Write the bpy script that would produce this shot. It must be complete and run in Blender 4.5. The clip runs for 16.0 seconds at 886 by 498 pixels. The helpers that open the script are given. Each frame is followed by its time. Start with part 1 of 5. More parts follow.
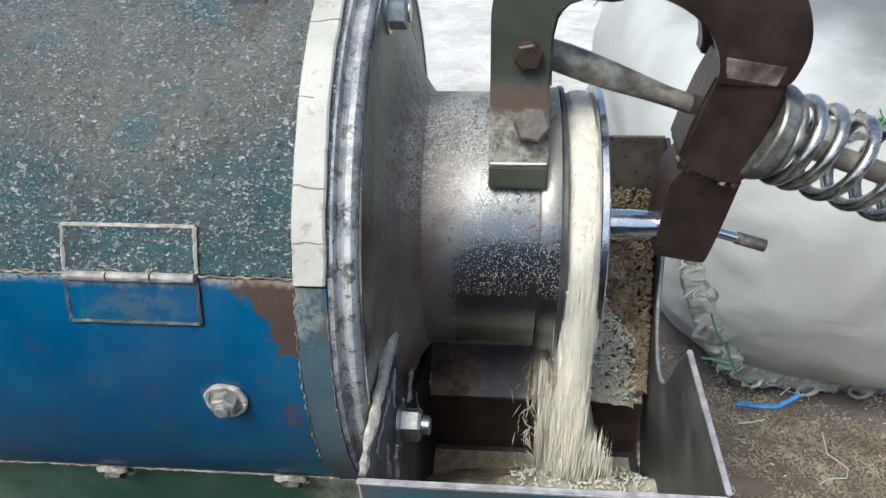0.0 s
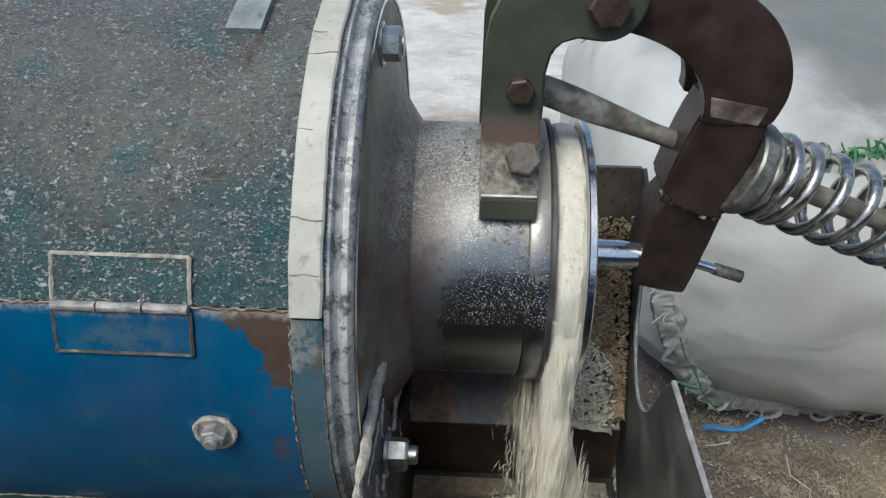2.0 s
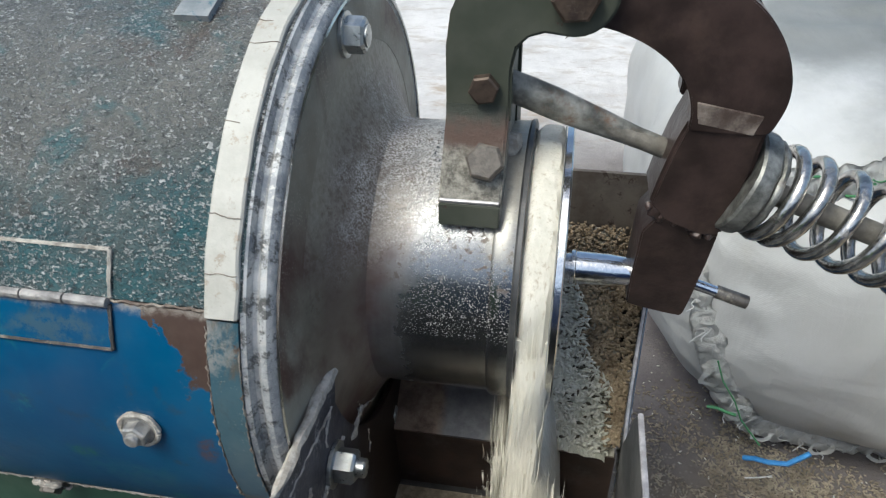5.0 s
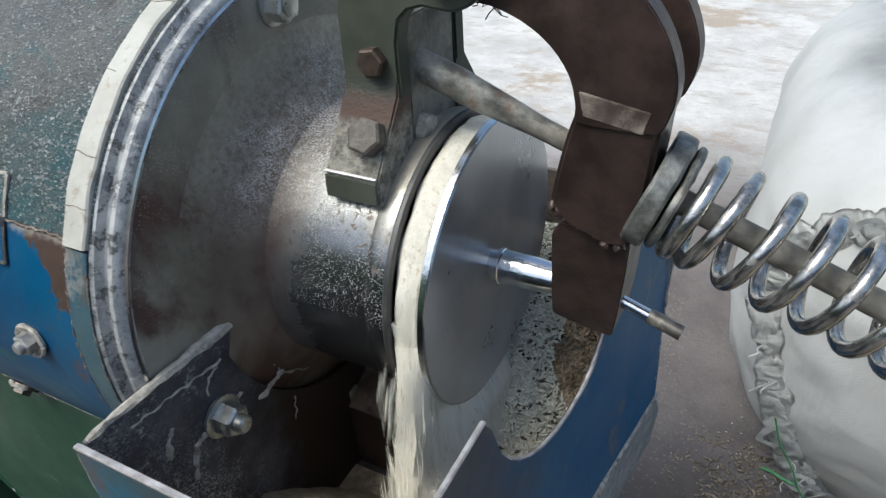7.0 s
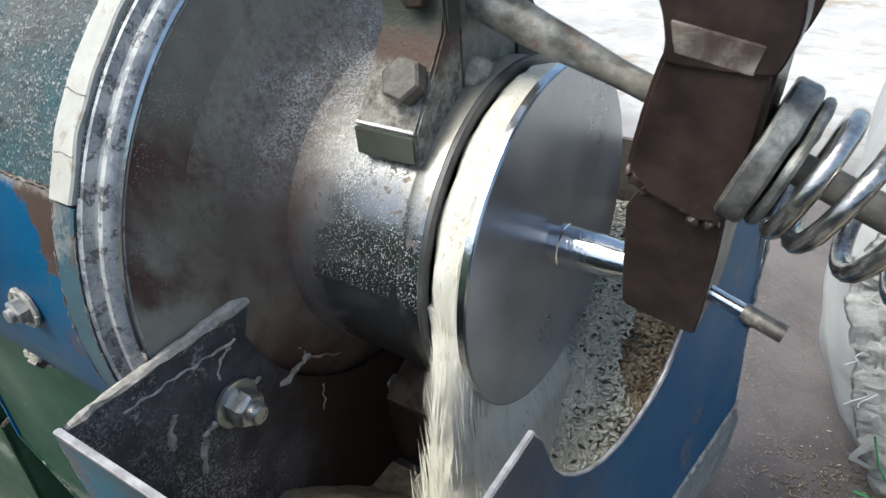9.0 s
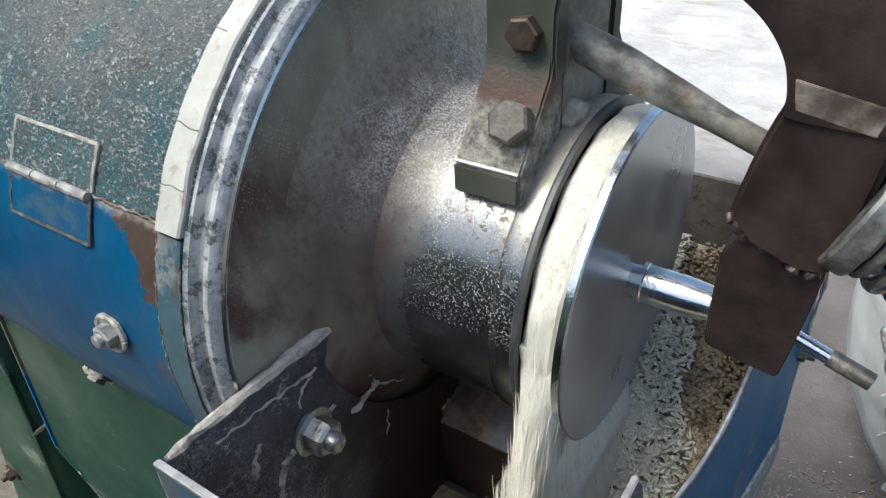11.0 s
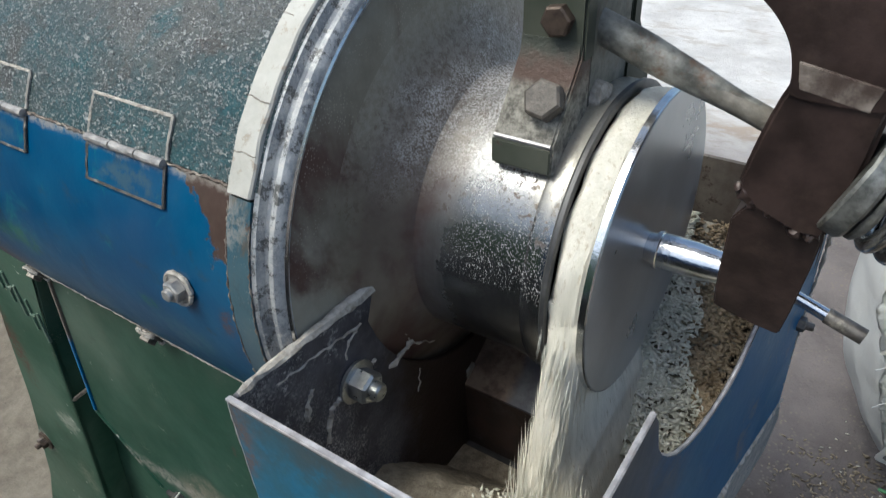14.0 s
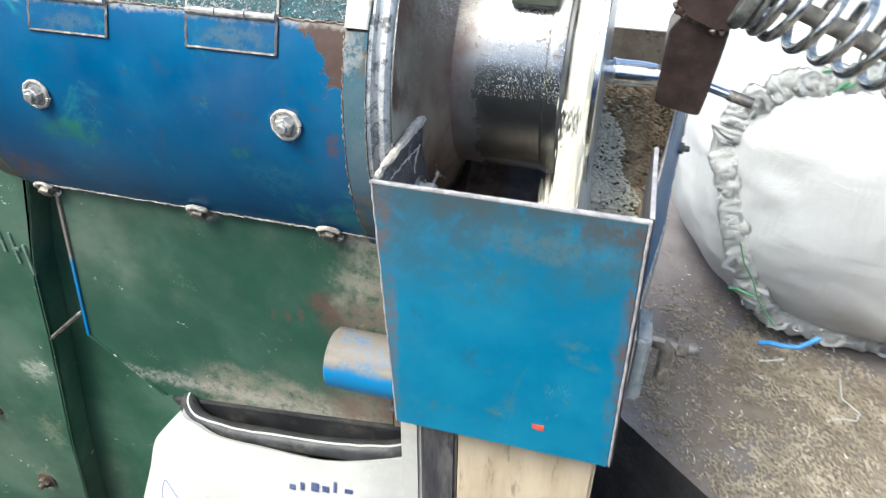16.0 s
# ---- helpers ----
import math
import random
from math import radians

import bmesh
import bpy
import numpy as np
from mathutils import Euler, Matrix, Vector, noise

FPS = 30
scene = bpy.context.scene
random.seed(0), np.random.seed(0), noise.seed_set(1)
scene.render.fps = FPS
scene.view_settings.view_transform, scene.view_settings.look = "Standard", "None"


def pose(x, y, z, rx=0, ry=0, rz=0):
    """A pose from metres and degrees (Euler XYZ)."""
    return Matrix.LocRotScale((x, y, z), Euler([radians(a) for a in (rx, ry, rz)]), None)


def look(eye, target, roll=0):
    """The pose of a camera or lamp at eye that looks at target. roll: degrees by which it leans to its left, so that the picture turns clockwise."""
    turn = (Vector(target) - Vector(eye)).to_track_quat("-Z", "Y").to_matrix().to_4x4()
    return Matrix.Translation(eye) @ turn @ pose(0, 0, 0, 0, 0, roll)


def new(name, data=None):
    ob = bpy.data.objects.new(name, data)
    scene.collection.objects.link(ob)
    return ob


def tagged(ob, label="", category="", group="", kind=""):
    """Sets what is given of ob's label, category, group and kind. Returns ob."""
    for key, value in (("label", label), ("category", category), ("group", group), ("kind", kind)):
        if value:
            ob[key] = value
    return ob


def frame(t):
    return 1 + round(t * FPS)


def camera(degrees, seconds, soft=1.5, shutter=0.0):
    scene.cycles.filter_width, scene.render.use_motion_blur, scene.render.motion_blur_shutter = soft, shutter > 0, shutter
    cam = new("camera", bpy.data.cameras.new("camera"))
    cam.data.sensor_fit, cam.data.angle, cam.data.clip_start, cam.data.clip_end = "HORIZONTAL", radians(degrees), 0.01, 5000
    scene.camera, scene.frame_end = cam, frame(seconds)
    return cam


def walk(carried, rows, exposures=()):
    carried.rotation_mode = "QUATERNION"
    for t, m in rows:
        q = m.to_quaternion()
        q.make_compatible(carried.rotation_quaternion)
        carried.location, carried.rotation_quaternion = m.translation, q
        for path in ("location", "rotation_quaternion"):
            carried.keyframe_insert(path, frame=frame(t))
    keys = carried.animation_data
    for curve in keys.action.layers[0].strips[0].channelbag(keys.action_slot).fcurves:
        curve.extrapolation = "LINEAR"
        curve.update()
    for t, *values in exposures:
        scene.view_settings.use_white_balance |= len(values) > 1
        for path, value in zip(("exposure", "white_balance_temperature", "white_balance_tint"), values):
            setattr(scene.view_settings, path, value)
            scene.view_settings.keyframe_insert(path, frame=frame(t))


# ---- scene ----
from mathutils.bvhtree import BVHTree

cam = camera(63.6, 16.0, 1.2, 0.4)
METRES, EYE, TILT, LEAN, TURN = 0.8, 1.0, -36.5, 1.7, 4.6
ROWS = [
    (0.0, 0.0, 0.0, 0.0, 0.0, 0.0, -0.0),
    (0.5, 0.0017, -0.0166, 0.0062, -1.15, 1.19, -0.77),
    (1.0, -0.0079, -0.0116, 0.0133, -2.37, 1.46, -0.5),
    (1.5, -0.0176, -0.0085, 0.0167, -3.16, 1.33, -0.37),
    (2.0, -0.0216, -0.0034, 0.0099, -3.09, 1.36, -0.61),
    (2.5, -0.0224, 0.0003, 0.0099, -3.93, 1.69, -0.05),
    (3.0, -0.0278, 0.0115, 0.0084, -4.11, 1.32, -0.17),
    (3.5, -0.0246, 0.0184, 0.0142, -4.19, 1.52, 0.36),
    (6.0, 0.19, 0.0443, 0.0278, 12.21, -0.28, -9.05),
    (6.5, 0.2489, 0.0587, 0.0317, 16.01, -0.65, -11.16),
    (7.0, 0.2811, 0.0836, 0.0301, 19.34, -0.5, -12.24),
    (7.5, 0.3121, 0.1278, 0.0422, 22.48, -0.33, -12.32),
    (8.0, 0.3089, 0.1357, 0.0338, 23.91, -0.51, -13.51),
    (8.5, 0.29, 0.1527, 0.0337, 24.61, -1.12, -13.59),
    (9.0, 0.2642, 0.1649, 0.0211, 24.64, -2.66, -14.21),
    (9.5, 0.2451, 0.1674, 0.0139, 24.5, -3.3, -15.01),
    (12.0, 0.198, 0.1121, 0.0312, 23.88, -1.67, -16.09),
    (12.5, 0.2007, 0.1033, 0.0264, 23.76, -1.87, -16.05),
    (13.0, 0.1985, 0.0907, 0.0211, 23.91, -1.86, -16.06),
    (13.5, 0.2014, 0.0837, 0.0104, 24.28, -2.4, -16.41),
    (14.0, 0.2104, 0.0834, 0.0022, 24.18, -2.79, -16.4),
    (14.5, 0.214, 0.068, -0.036, 23.39, -3.42, -16.14),
    (15.0, 0.1806, 0.0202, -0.074, 18.27, -2.04, -14.63),
    (15.5, 0.143, -0.0465, -0.1362, 13.58, -0.78, -12.22),
    (16.0, 0.0881, -0.1274, -0.1972, 7.36, 0.8, -8.05),
]
EXPOSURES = [(t, stops, 6130, 2) for t, stops in ((0.0, 0.35), (0.6, 0.2), (1.5, -0.05), (3.0, -0.1), (3.5, 0.1), (6.0, 0.25), (7.5, 0.22), (9.0, 0.55), (9.5, 0.82), (12.0, 0.25), (13.5, 0.25), (14.0, 0.25), (14.5, 0.65), (15.0, 0.78), (15.5, 1.25), (16.0, 1.32))]
walk(cam, [(t, pose(0, 0, EYE, TILT, LEAN, TURN) @ pose(METRES * x, METRES * y, METRES * z, 90 + pitch, roll, yaw)) for t, x, y, z, yaw, pitch, roll in ROWS],
     exposures=EXPOSURES)


# ---- light ----
world = bpy.data.worlds.new("world")
scene.world = world
world.use_nodes = True
wn = world.node_tree
sky = wn.nodes.new("ShaderNodeTexSky")
sky.sky_type, sky.sun_disc = "NISHITA", False
sky.sun_elevation, sky.sun_rotation = radians(59), radians(218)
sky.air_density, sky.dust_density = 1.0, 4.0
wn.links.new(sky.outputs[0], wn.nodes["Background"].inputs[0])
wn.nodes["Background"].inputs[1].default_value = 0.165
sun = new("sun", bpy.data.lights.new("sun", "SUN"))
sun.data.energy, sun.data.angle, sun.data.color = 2.1, radians(26), (1.0, 0.96, 0.9)
sun.matrix_world = look((-1.0, -0.9, 3.3), (0, 0.4, 0.6))


# ---- materials ----
class Mat:
    """A small set of node helpers; place is the surface's own position in metres."""

    def __init__(self, name, rough=0.6, metal=0.0, spec=0.5):
        self.m = bpy.data.materials.new(name)
        self.m.use_nodes = True
        self.nt = self.m.node_tree
        self.b = self.nt.nodes["Principled BSDF"]
        self.b.inputs["Roughness"].default_value = rough
        self.b.inputs["Metallic"].default_value = metal
        self.b.inputs["Specular IOR Level"].default_value = spec
        self.place = self.nt.nodes.new("ShaderNodeTexCoord").outputs["Object"]
        self.height = None

    def put(self, socket, v):
        if isinstance(v, (int, float)):
            socket.default_value = v
        elif isinstance(v, tuple):
            socket.default_value = (*v, 1.0)[:len(socket.default_value)]
        else:
            self.nt.links.new(v, socket)

    def stretch(self, sx, sy, sz):
        n = self.nt.nodes.new("ShaderNodeMapping")
        n.inputs["Scale"].default_value = (sx, sy, sz)
        self.put(n.inputs["Vector"], self.place)
        return n.outputs[0]

    def noise(self, scale, detail=4, rough=0.6, at=None, warp=0.0):
        n = self.nt.nodes.new("ShaderNodeTexNoise")
        self.put(n.inputs["Vector"], at or self.place)
        for k, v in (("Scale", scale), ("Detail", detail), ("Roughness", rough), ("Distortion", warp)):
            n.inputs[k].default_value = v
        return n.outputs["Fac"]

    def cells(self, scale, at=None, colour=False):
        n = self.nt.nodes.new("ShaderNodeTexVoronoi")
        self.put(n.inputs["Vector"], at or self.place)
        n.inputs["Scale"].default_value = scale
        return n.outputs["Color" if colour else "Distance"]

    def step(self, v, lo, hi):
        n = self.nt.nodes.new("ShaderNodeMapRange")
        n.interpolation_type = "SMOOTHSTEP"
        self.put(n.inputs[0], v)
        n.inputs[1].default_value, n.inputs[2].default_value = min(lo, hi), max(lo, hi)
        n.inputs[3].default_value, n.inputs[4].default_value = (0, 1) if lo < hi else (1, 0)
        return n.outputs[0]

    def op(self, kind, a, b=0.0):
        n = self.nt.nodes.new("ShaderNodeMath")
        n.operation = kind
        self.put(n.inputs[0], a)
        self.put(n.inputs[1], b)
        return n.outputs[0]

    def axis(self, i):
        n = self.nt.nodes.new("ShaderNodeSeparateXYZ")
        self.put(n.inputs[0], self.place)
        return n.outputs[i]

    def mix(self, f, a, b):
        n = self.nt.nodes.new("ShaderNodeMix")
        n.data_type = "RGBA"
        self.put(n.inputs[0], f)
        self.put(n.inputs[6], a)
        self.put(n.inputs[7], b)
        return n.outputs[2]

    def colour(self, c):
        self.put(self.b.inputs["Base Color"], c)
        return self

    def rough(self, r):
        self.put(self.b.inputs["Roughness"], r)
        return self

    def metal(self, r):
        self.put(self.b.inputs["Metallic"], r)
        return self

    def bump(self, h, depth, strength=1.0):
        n = self.nt.nodes.new("ShaderNodeBump")
        n.inputs["Strength"].default_value, n.inputs["Distance"].default_value = strength, depth
        self.put(n.inputs["Height"], h)
        if self.height is not None:
            self.put(n.inputs["Normal"], self.height)
        self.height = n.outputs[0]
        self.put(self.b.inputs["Normal"], self.height)
        return self


DUST, RUST = (0.42, 0.38, 0.31), (0.06, 0.028, 0.018)


def painted(name, base, faded, dust=0.3, rust=0.3, rough=0.42, tint=None, patch=None, stain=None, dabs=None, pale=0.0, bare=None):
    """Old brushed paint: faded clouds, chipped rust, settled bran dust and fine specks."""
    m = Mat(name, rough, 0.0, 0.13)
    c = m.mix(m.step(m.noise(9, 5), 0.38, 0.68), base, faded)
    if tint:
        c = m.mix(m.step(m.noise(17, 5, 0.7, warp=0.6), 0.58, 0.7), c, tint)
    scuff = m.op("MULTIPLY", m.step(m.noise(70, 6, 0.75, warp=0.8), 0.66, 0.74), m.step(m.noise(8, 4), 0.45, 0.65))
    c = m.mix(m.op("MULTIPLY", scuff, 0.5), c, DUST)
    chips = m.step(m.noise(26, 8, 0.7, warp=0.4), 0.74 - 0.12 * rust, 0.76 - 0.12 * rust)
    if patch:
        edge = m.op("MULTIPLY", m.op("SUBTRACT", m.noise(34, 8, 0.7), 0.5), 0.055)
        px, pz = m.op("ADD", m.axis(0), edge), m.op("ADD", m.axis(2), edge)
        slant = m.op("ADD", px, m.op("MULTIPLY", m.op("POWER", m.op("MAXIMUM", m.op("SUBTRACT", pz, patch[1]), 0.0), 2.2), patch[3]))
        inside = m.op("MULTIPLY", m.step(slant, patch[0], patch[0] + 0.002), m.step(pz, patch[1] - 0.004, patch[1]))
        chips = m.op("MAXIMUM", chips, m.op("MULTIPLY", inside, m.step(pz, patch[2], patch[2] - 0.003)))
    c = m.mix(chips, c, m.mix(m.noise(120, 4), (0.05, 0.031, 0.025), (0.085, 0.058, 0.048)))
    specks = m.op("MULTIPLY", m.step(m.cells(640), 0.36, 0.2), m.step(m.noise(14, 5, 0.7), 0.62 - 0.3 * dust, 0.8 - 0.3 * dust))
    c = m.mix(m.op("MULTIPLY", specks, 0.75), c, DUST)
    c = m.mix(m.op("MULTIPLY", m.step(m.noise(5, 6, 0.65), 0.45, 0.8), dust), c, DUST)
    for sx, sz, soft, shade, much in stain or ():
        blot = m.op("MULTIPLY", m.op("SUBTRACT", m.noise(18, 7, 0.7), 0.5), 5 * soft)
        f = m.step(m.op("ADD", m.axis(0), blot), sx - soft, sx + soft) if sx is not None else 1.0
        if sz is not None:
            f = m.op("MULTIPLY", f, m.step(m.op("ADD", m.axis(2), blot), sz + soft, sz - soft) if sz > 0 else m.step(m.op("ADD", m.axis(2), blot), -sz - soft, -sz + soft))
        f = m.op("MULTIPLY", f, m.step(m.noise(45, 6, 0.75), 0.3, 0.6))
        c = m.mix(m.op("MULTIPLY", f, much), c, shade)
    grime = m.op("MULTIPLY", m.step(m.noise(38, 7, 0.75, warp=0.3), 0.56, 0.72), m.step(m.noise(6, 4), 0.4, 0.62))
    c = m.mix(m.op("MULTIPLY", grime, 0.45), c, (0.05, 0.048, 0.042))
    for dx, dz, wide, tall, shade, much in dabs or ():
        ux = m.op("DIVIDE", m.op("SUBTRACT", m.axis(0), dx), wide)
        uz = m.op("DIVIDE", m.op("SUBTRACT", m.axis(2), dz), tall)
        far = m.op("SQRT", m.op("ADD", m.op("MULTIPLY", ux, ux), m.op("MULTIPLY", uz, uz)))
        far = m.op("ADD", far, m.op("MULTIPLY", m.op("SUBTRACT", m.noise(40, 8, 0.75, warp=0.4), 0.5), 3.2))
        worn = m.op("MULTIPLY", m.step(far, 1.25, 0.25), m.step(m.noise(150, 5, 0.75), 0.36, 0.56))
        c = m.mix(m.op("MULTIPLY", worn, much), c, shade)
    if bare:
        worn = m.op("ADD", m.axis(1), m.op("MULTIPLY", m.op("SUBTRACT", m.noise(16, 7, 0.7), 0.5), 0.22))
        worn = m.op("MULTIPLY", m.step(worn, bare[0] + 0.05, bare[0] - 0.05), m.step(m.noise(60, 6, 0.75), 0.2, 0.45))
        c = m.mix(m.op("MULTIPLY", worn, 0.85), c, m.mix(m.noise(45, 5, 0.7), bare[1], bare[2]))
    if pale:
        flake = m.op("MULTIPLY", m.step(m.noise(75, 5, 0.6), 0.66, 0.68), m.step(m.noise(11, 4), 0.5, 0.6))
        c = m.mix(m.op("MULTIPLY", flake, pale), c, (0.5, 0.5, 0.44))
    m.colour(c).rough(m.op("ADD", m.op("MULTIPLY", m.noise(20, 4), 0.35), rough - 0.15))
    m.bump(m.op("ADD", m.noise(40, 5), m.op("MULTIPLY", chips, -0.4)), 0.0012, 0.5)
    return m.m


CAKE, OLD_RED, MOSS = (0.36, 0.33, 0.29), (0.095, 0.052, 0.044), (0.03, 0.14, 0.05)
BLUE = painted("blue_paint", (0.0006, 0.054, 0.140), (0.0015, 0.080, 0.176), 0.06, 0.22, 0.36, (0.014, 0.13, 0.17), (-0.114, 0.744, 0.80, 30.0), None, (
    (-0.144, 0.714, 0.011, 0.013, CAKE, 0.6), (-0.352, 0.712, 0.010, 0.012, CAKE, 0.5), (-0.335, 0.682, 0.03, 0.013, MOSS, 0.55), (-0.185, 0.685, 0.012, 0.006, MOSS, 0.5),
    (-0.11, 0.700, 0.006, 0.012, OLD_RED, 0.75), (-0.412, 0.63, 0.03, 0.02, OLD_RED, 0.8), (-0.26, 0.783, 0.3, 0.0045, CAKE, 0.7), (-0.26, 0.602, 0.3, 0.006, (0.10, 0.11, 0.10), 0.7),
    (-0.183, 0.768, 0.033, 0.009, (0.07, 0.11, 0.125), 0.6), (-0.313, 0.768, 0.031, 0.009, (0.07, 0.11, 0.125), 0.5), (-0.16, 0.665, 0.03, 0.02, (0.02, 0.11, 0.16), 0.6)))
BOX_BLUE = painted("box_blue_paint", (0.004, 0.130, 0.238), (0.012, 0.168, 0.275), 0.1, 0.3, 0.38, (0.04, 0.14, 0.18), None, ((None, -0.686, 0.015, (0.065, 0.05, 0.042), 0.95), (None, -0.640, 0.035, (0.03, 0.10, 0.13), 0.75), (None, -0.672, 0.03, (0.07, 0.065, 0.06), 0.45)), (
    (-0.062, 0.67, 0.012, 0.035, (0.13, 0.08, 0.06), 0.8), (-0.058, 0.57, 0.006, 0.10, (0.12, 0.10, 0.09), 0.7), (0.112, 0.61, 0.009, 0.11, (0.10, 0.07, 0.055), 0.9), (0.10, 0.69, 0.03, 0.012, (0.09, 0.062, 0.05), 0.85), (0.05, 0.672, 0.05, 0.014, (0.09, 0.13, 0.13), 0.6)))
PIPE = painted("pipe_paint", (0.004, 0.135, 0.31), (0.01, 0.16, 0.34), 0.1, 0.2, 0.4, None, None, ((None, -0.515, 0.003, (0.17, 0.15, 0.125), 1.0), (None, -0.518, 0.003, (0.23, 0.205, 0.17), 0.9), (None, -0.522, 0.003, (0.15, 0.13, 0.11), 0.9)))
SIDE_BLUE = painted("side_blue_paint", (0.005, 0.085, 0.20), (0.03, 0.11, 0.20), 0.18, 0.35, 0.4, (0.13, 0.13, 0.15), None, ((None, -0.685, 0.015, (0.09, 0.075, 0.065), 0.8),), bare=(0.36, (0.045, 0.05, 0.06), (0.13, 0.13, 0.135)))
BAND = painted("dusty_blue_band", (0.005, 0.06, 0.115), (0.03, 0.085, 0.115), 0.2, 0.9, 0.45, (0.08, 0.075, 0.065), None, None, ((-0.1, 0.77, 0.012, 0.02, CAKE, 0.6),))
GREEN = painted("green_paint", (0.020, 0.062, 0.041), (0.045, 0.097, 0.070), 0.2, 0.35, 0.45, None, None, ((-0.13, None, 0.02, (0.30, 0.27, 0.22), 0.7), (-0.30, 0.40, 0.02, (0.30, 0.26, 0.2), 0.75), (-0.15, 0.53, 0.018, (0.10, 0.055, 0.045), 0.7)),
    ((-0.150, 0.515, 0.016, 0.018, OLD_RED, 0.8), (-0.174, 0.502, 0.004, 0.009, OLD_RED, 0.75), (-0.189, 0.497, 0.004, 0.009, OLD_RED, 0.7), (-0.203, 0.494, 0.003, 0.008, OLD_RED, 0.65), (-0.11, 0.60, 0.03, 0.012, CAKE, 0.8), (-0.26, 0.372, 0.2, 0.012, CAKE, 0.6), (-0.105, 0.42, 0.014, 0.02, OLD_RED, 0.6), (-0.255, 0.60, 0.02, 0.009, CAKE, 0.7)), 0.5)
LEG_GREEN = painted("leg_green_paint", (0.021, 0.066, 0.042), (0.053, 0.108, 0.075), 0.15, 0.45, 0.45, None, None, None, ((-0.632, 0.238, 0.016, 0.022, CAKE, 0.7), (-0.598, 0.106, 0.016, 0.02, CAKE, 0.7), (-0.572, 0.435, 0.016, 0.07, (0.085, 0.04, 0.03), 0.95), (-0.53, 0.33, 0.02, 0.02, (0.34, 0.36, 0.30), 0.6), (-0.55, 0.22, 0.02, 0.04, (0.2, 0.22, 0.16), 0.5)), 0.85)
OLIVE = painted("olive_steel", (0.046, 0.054, 0.040), (0.092, 0.096, 0.076), 0.12, 0.6, 0.45, (0.085, 0.045, 0.03))


def cover_paint():
    m = Mat("dusty_cover", 0.55)
    high = m.op("ADD", m.axis(2), m.op("MULTIPLY", m.op("SUBTRACT", m.noise(11, 6, 0.65), 0.5), 0.16))
    c = m.mix(m.step(m.noise(13, 5, 0.65), 0.3, 0.7), (0.105, 0.108, 0.098), (0.19, 0.185, 0.165))
    c = m.mix(m.step(high, 0.865, 0.79), c, m.mix(m.step(m.noise(19, 6, 0.7), 0.35, 0.65), (0.022, 0.098, 0.112), (0.075, 0.105, 0.105)))
    c = m.mix(m.op("MULTIPLY", m.step(m.noise(15, 6, 0.7, warp=0.5), 0.52, 0.64), 0.75), c, (0.03, 0.125, 0.14))
    c = m.mix(m.op("MULTIPLY", m.step(m.noise(21, 6, 0.7), 0.56, 0.62), 0.45), c, (0.11, 0.065, 0.045))
    rub = m.stretch(0.7, 1, 1)
    # Pale specks are dust and the glints of the pitted relief, painted in.
    fine = m.op("MULTIPLY", m.step(m.noise(420, 3, 0.65, rub), 0.57, 0.66), m.step(m.noise(24, 6, 0.75), 0.36, 0.6))
    fine = m.op("MAXIMUM", fine, m.op("MULTIPLY", m.step(m.noise(300, 4, 0.7, rub), 0.58, 0.64), m.step(m.noise(33, 5, 0.7), 0.34, 0.56)))
    fine = m.op("MAXIMUM", fine, m.op("MULTIPLY", m.step(m.noise(620, 3, 0.7, rub), 0.54, 0.62), m.step(m.noise(18, 5, 0.7), 0.25, 0.5)))
    c = m.mix(m.op("MULTIPLY", fine, 0.95), c, (0.58, 0.58, 0.56))
    c = m.mix(m.op("MULTIPLY", m.step(m.noise(300, 4, 0.7), 0.45, 0.36), 0.65), c, (0.025, 0.028, 0.028))
    m.colour(c).rough(m.op("ADD", m.op("MULTIPLY", m.noise(90, 4), 0.5), 0.12))
    m.bump(m.op("ADD", m.noise(210, 5, 0.75, rub), m.op("MULTIPLY", fine, 0.6)), 0.0042, 1.0).bump(m.noise(30, 4), 0.002, 0.4)
    return m.m


COVER = cover_paint()


def cast_brown(m):
    """Greenish-grey cast iron with broad red-brown stains."""
    c = m.mix(m.step(m.noise(12, 6, 0.65), 0.35, 0.7), (0.195, 0.175, 0.135), (0.335, 0.31, 0.25))
    c = m.mix(m.step(m.noise(9, 5, 0.6, warp=0.5), 0.50, 0.68), c, (0.10, 0.055, 0.044))
    return m.mix(m.op("MULTIPLY", m.step(m.axis(0), -0.0702, -0.064), 0.5), c, (0.085, 0.048, 0.04))


def flange_steel():
    m = Mat("flange_steel", 0.5, 0.0, 0.3)
    c = cast_brown(m)
    grit = m.op("MULTIPLY", m.step(m.cells(560), 0.34, 0.18), m.step(m.noise(22, 5, 0.7), 0.44, 0.64))
    c = m.mix(m.op("MULTIPLY", grit, 0.6), c, DUST)
    m.colour(c).rough(m.op("ADD", m.op("MULTIPLY", m.noise(35, 5), 0.4), 0.30))
    m.bump(m.noise(120, 5), 0.0008, 0.4)
    return m.m


FLANGE = flange_steel()


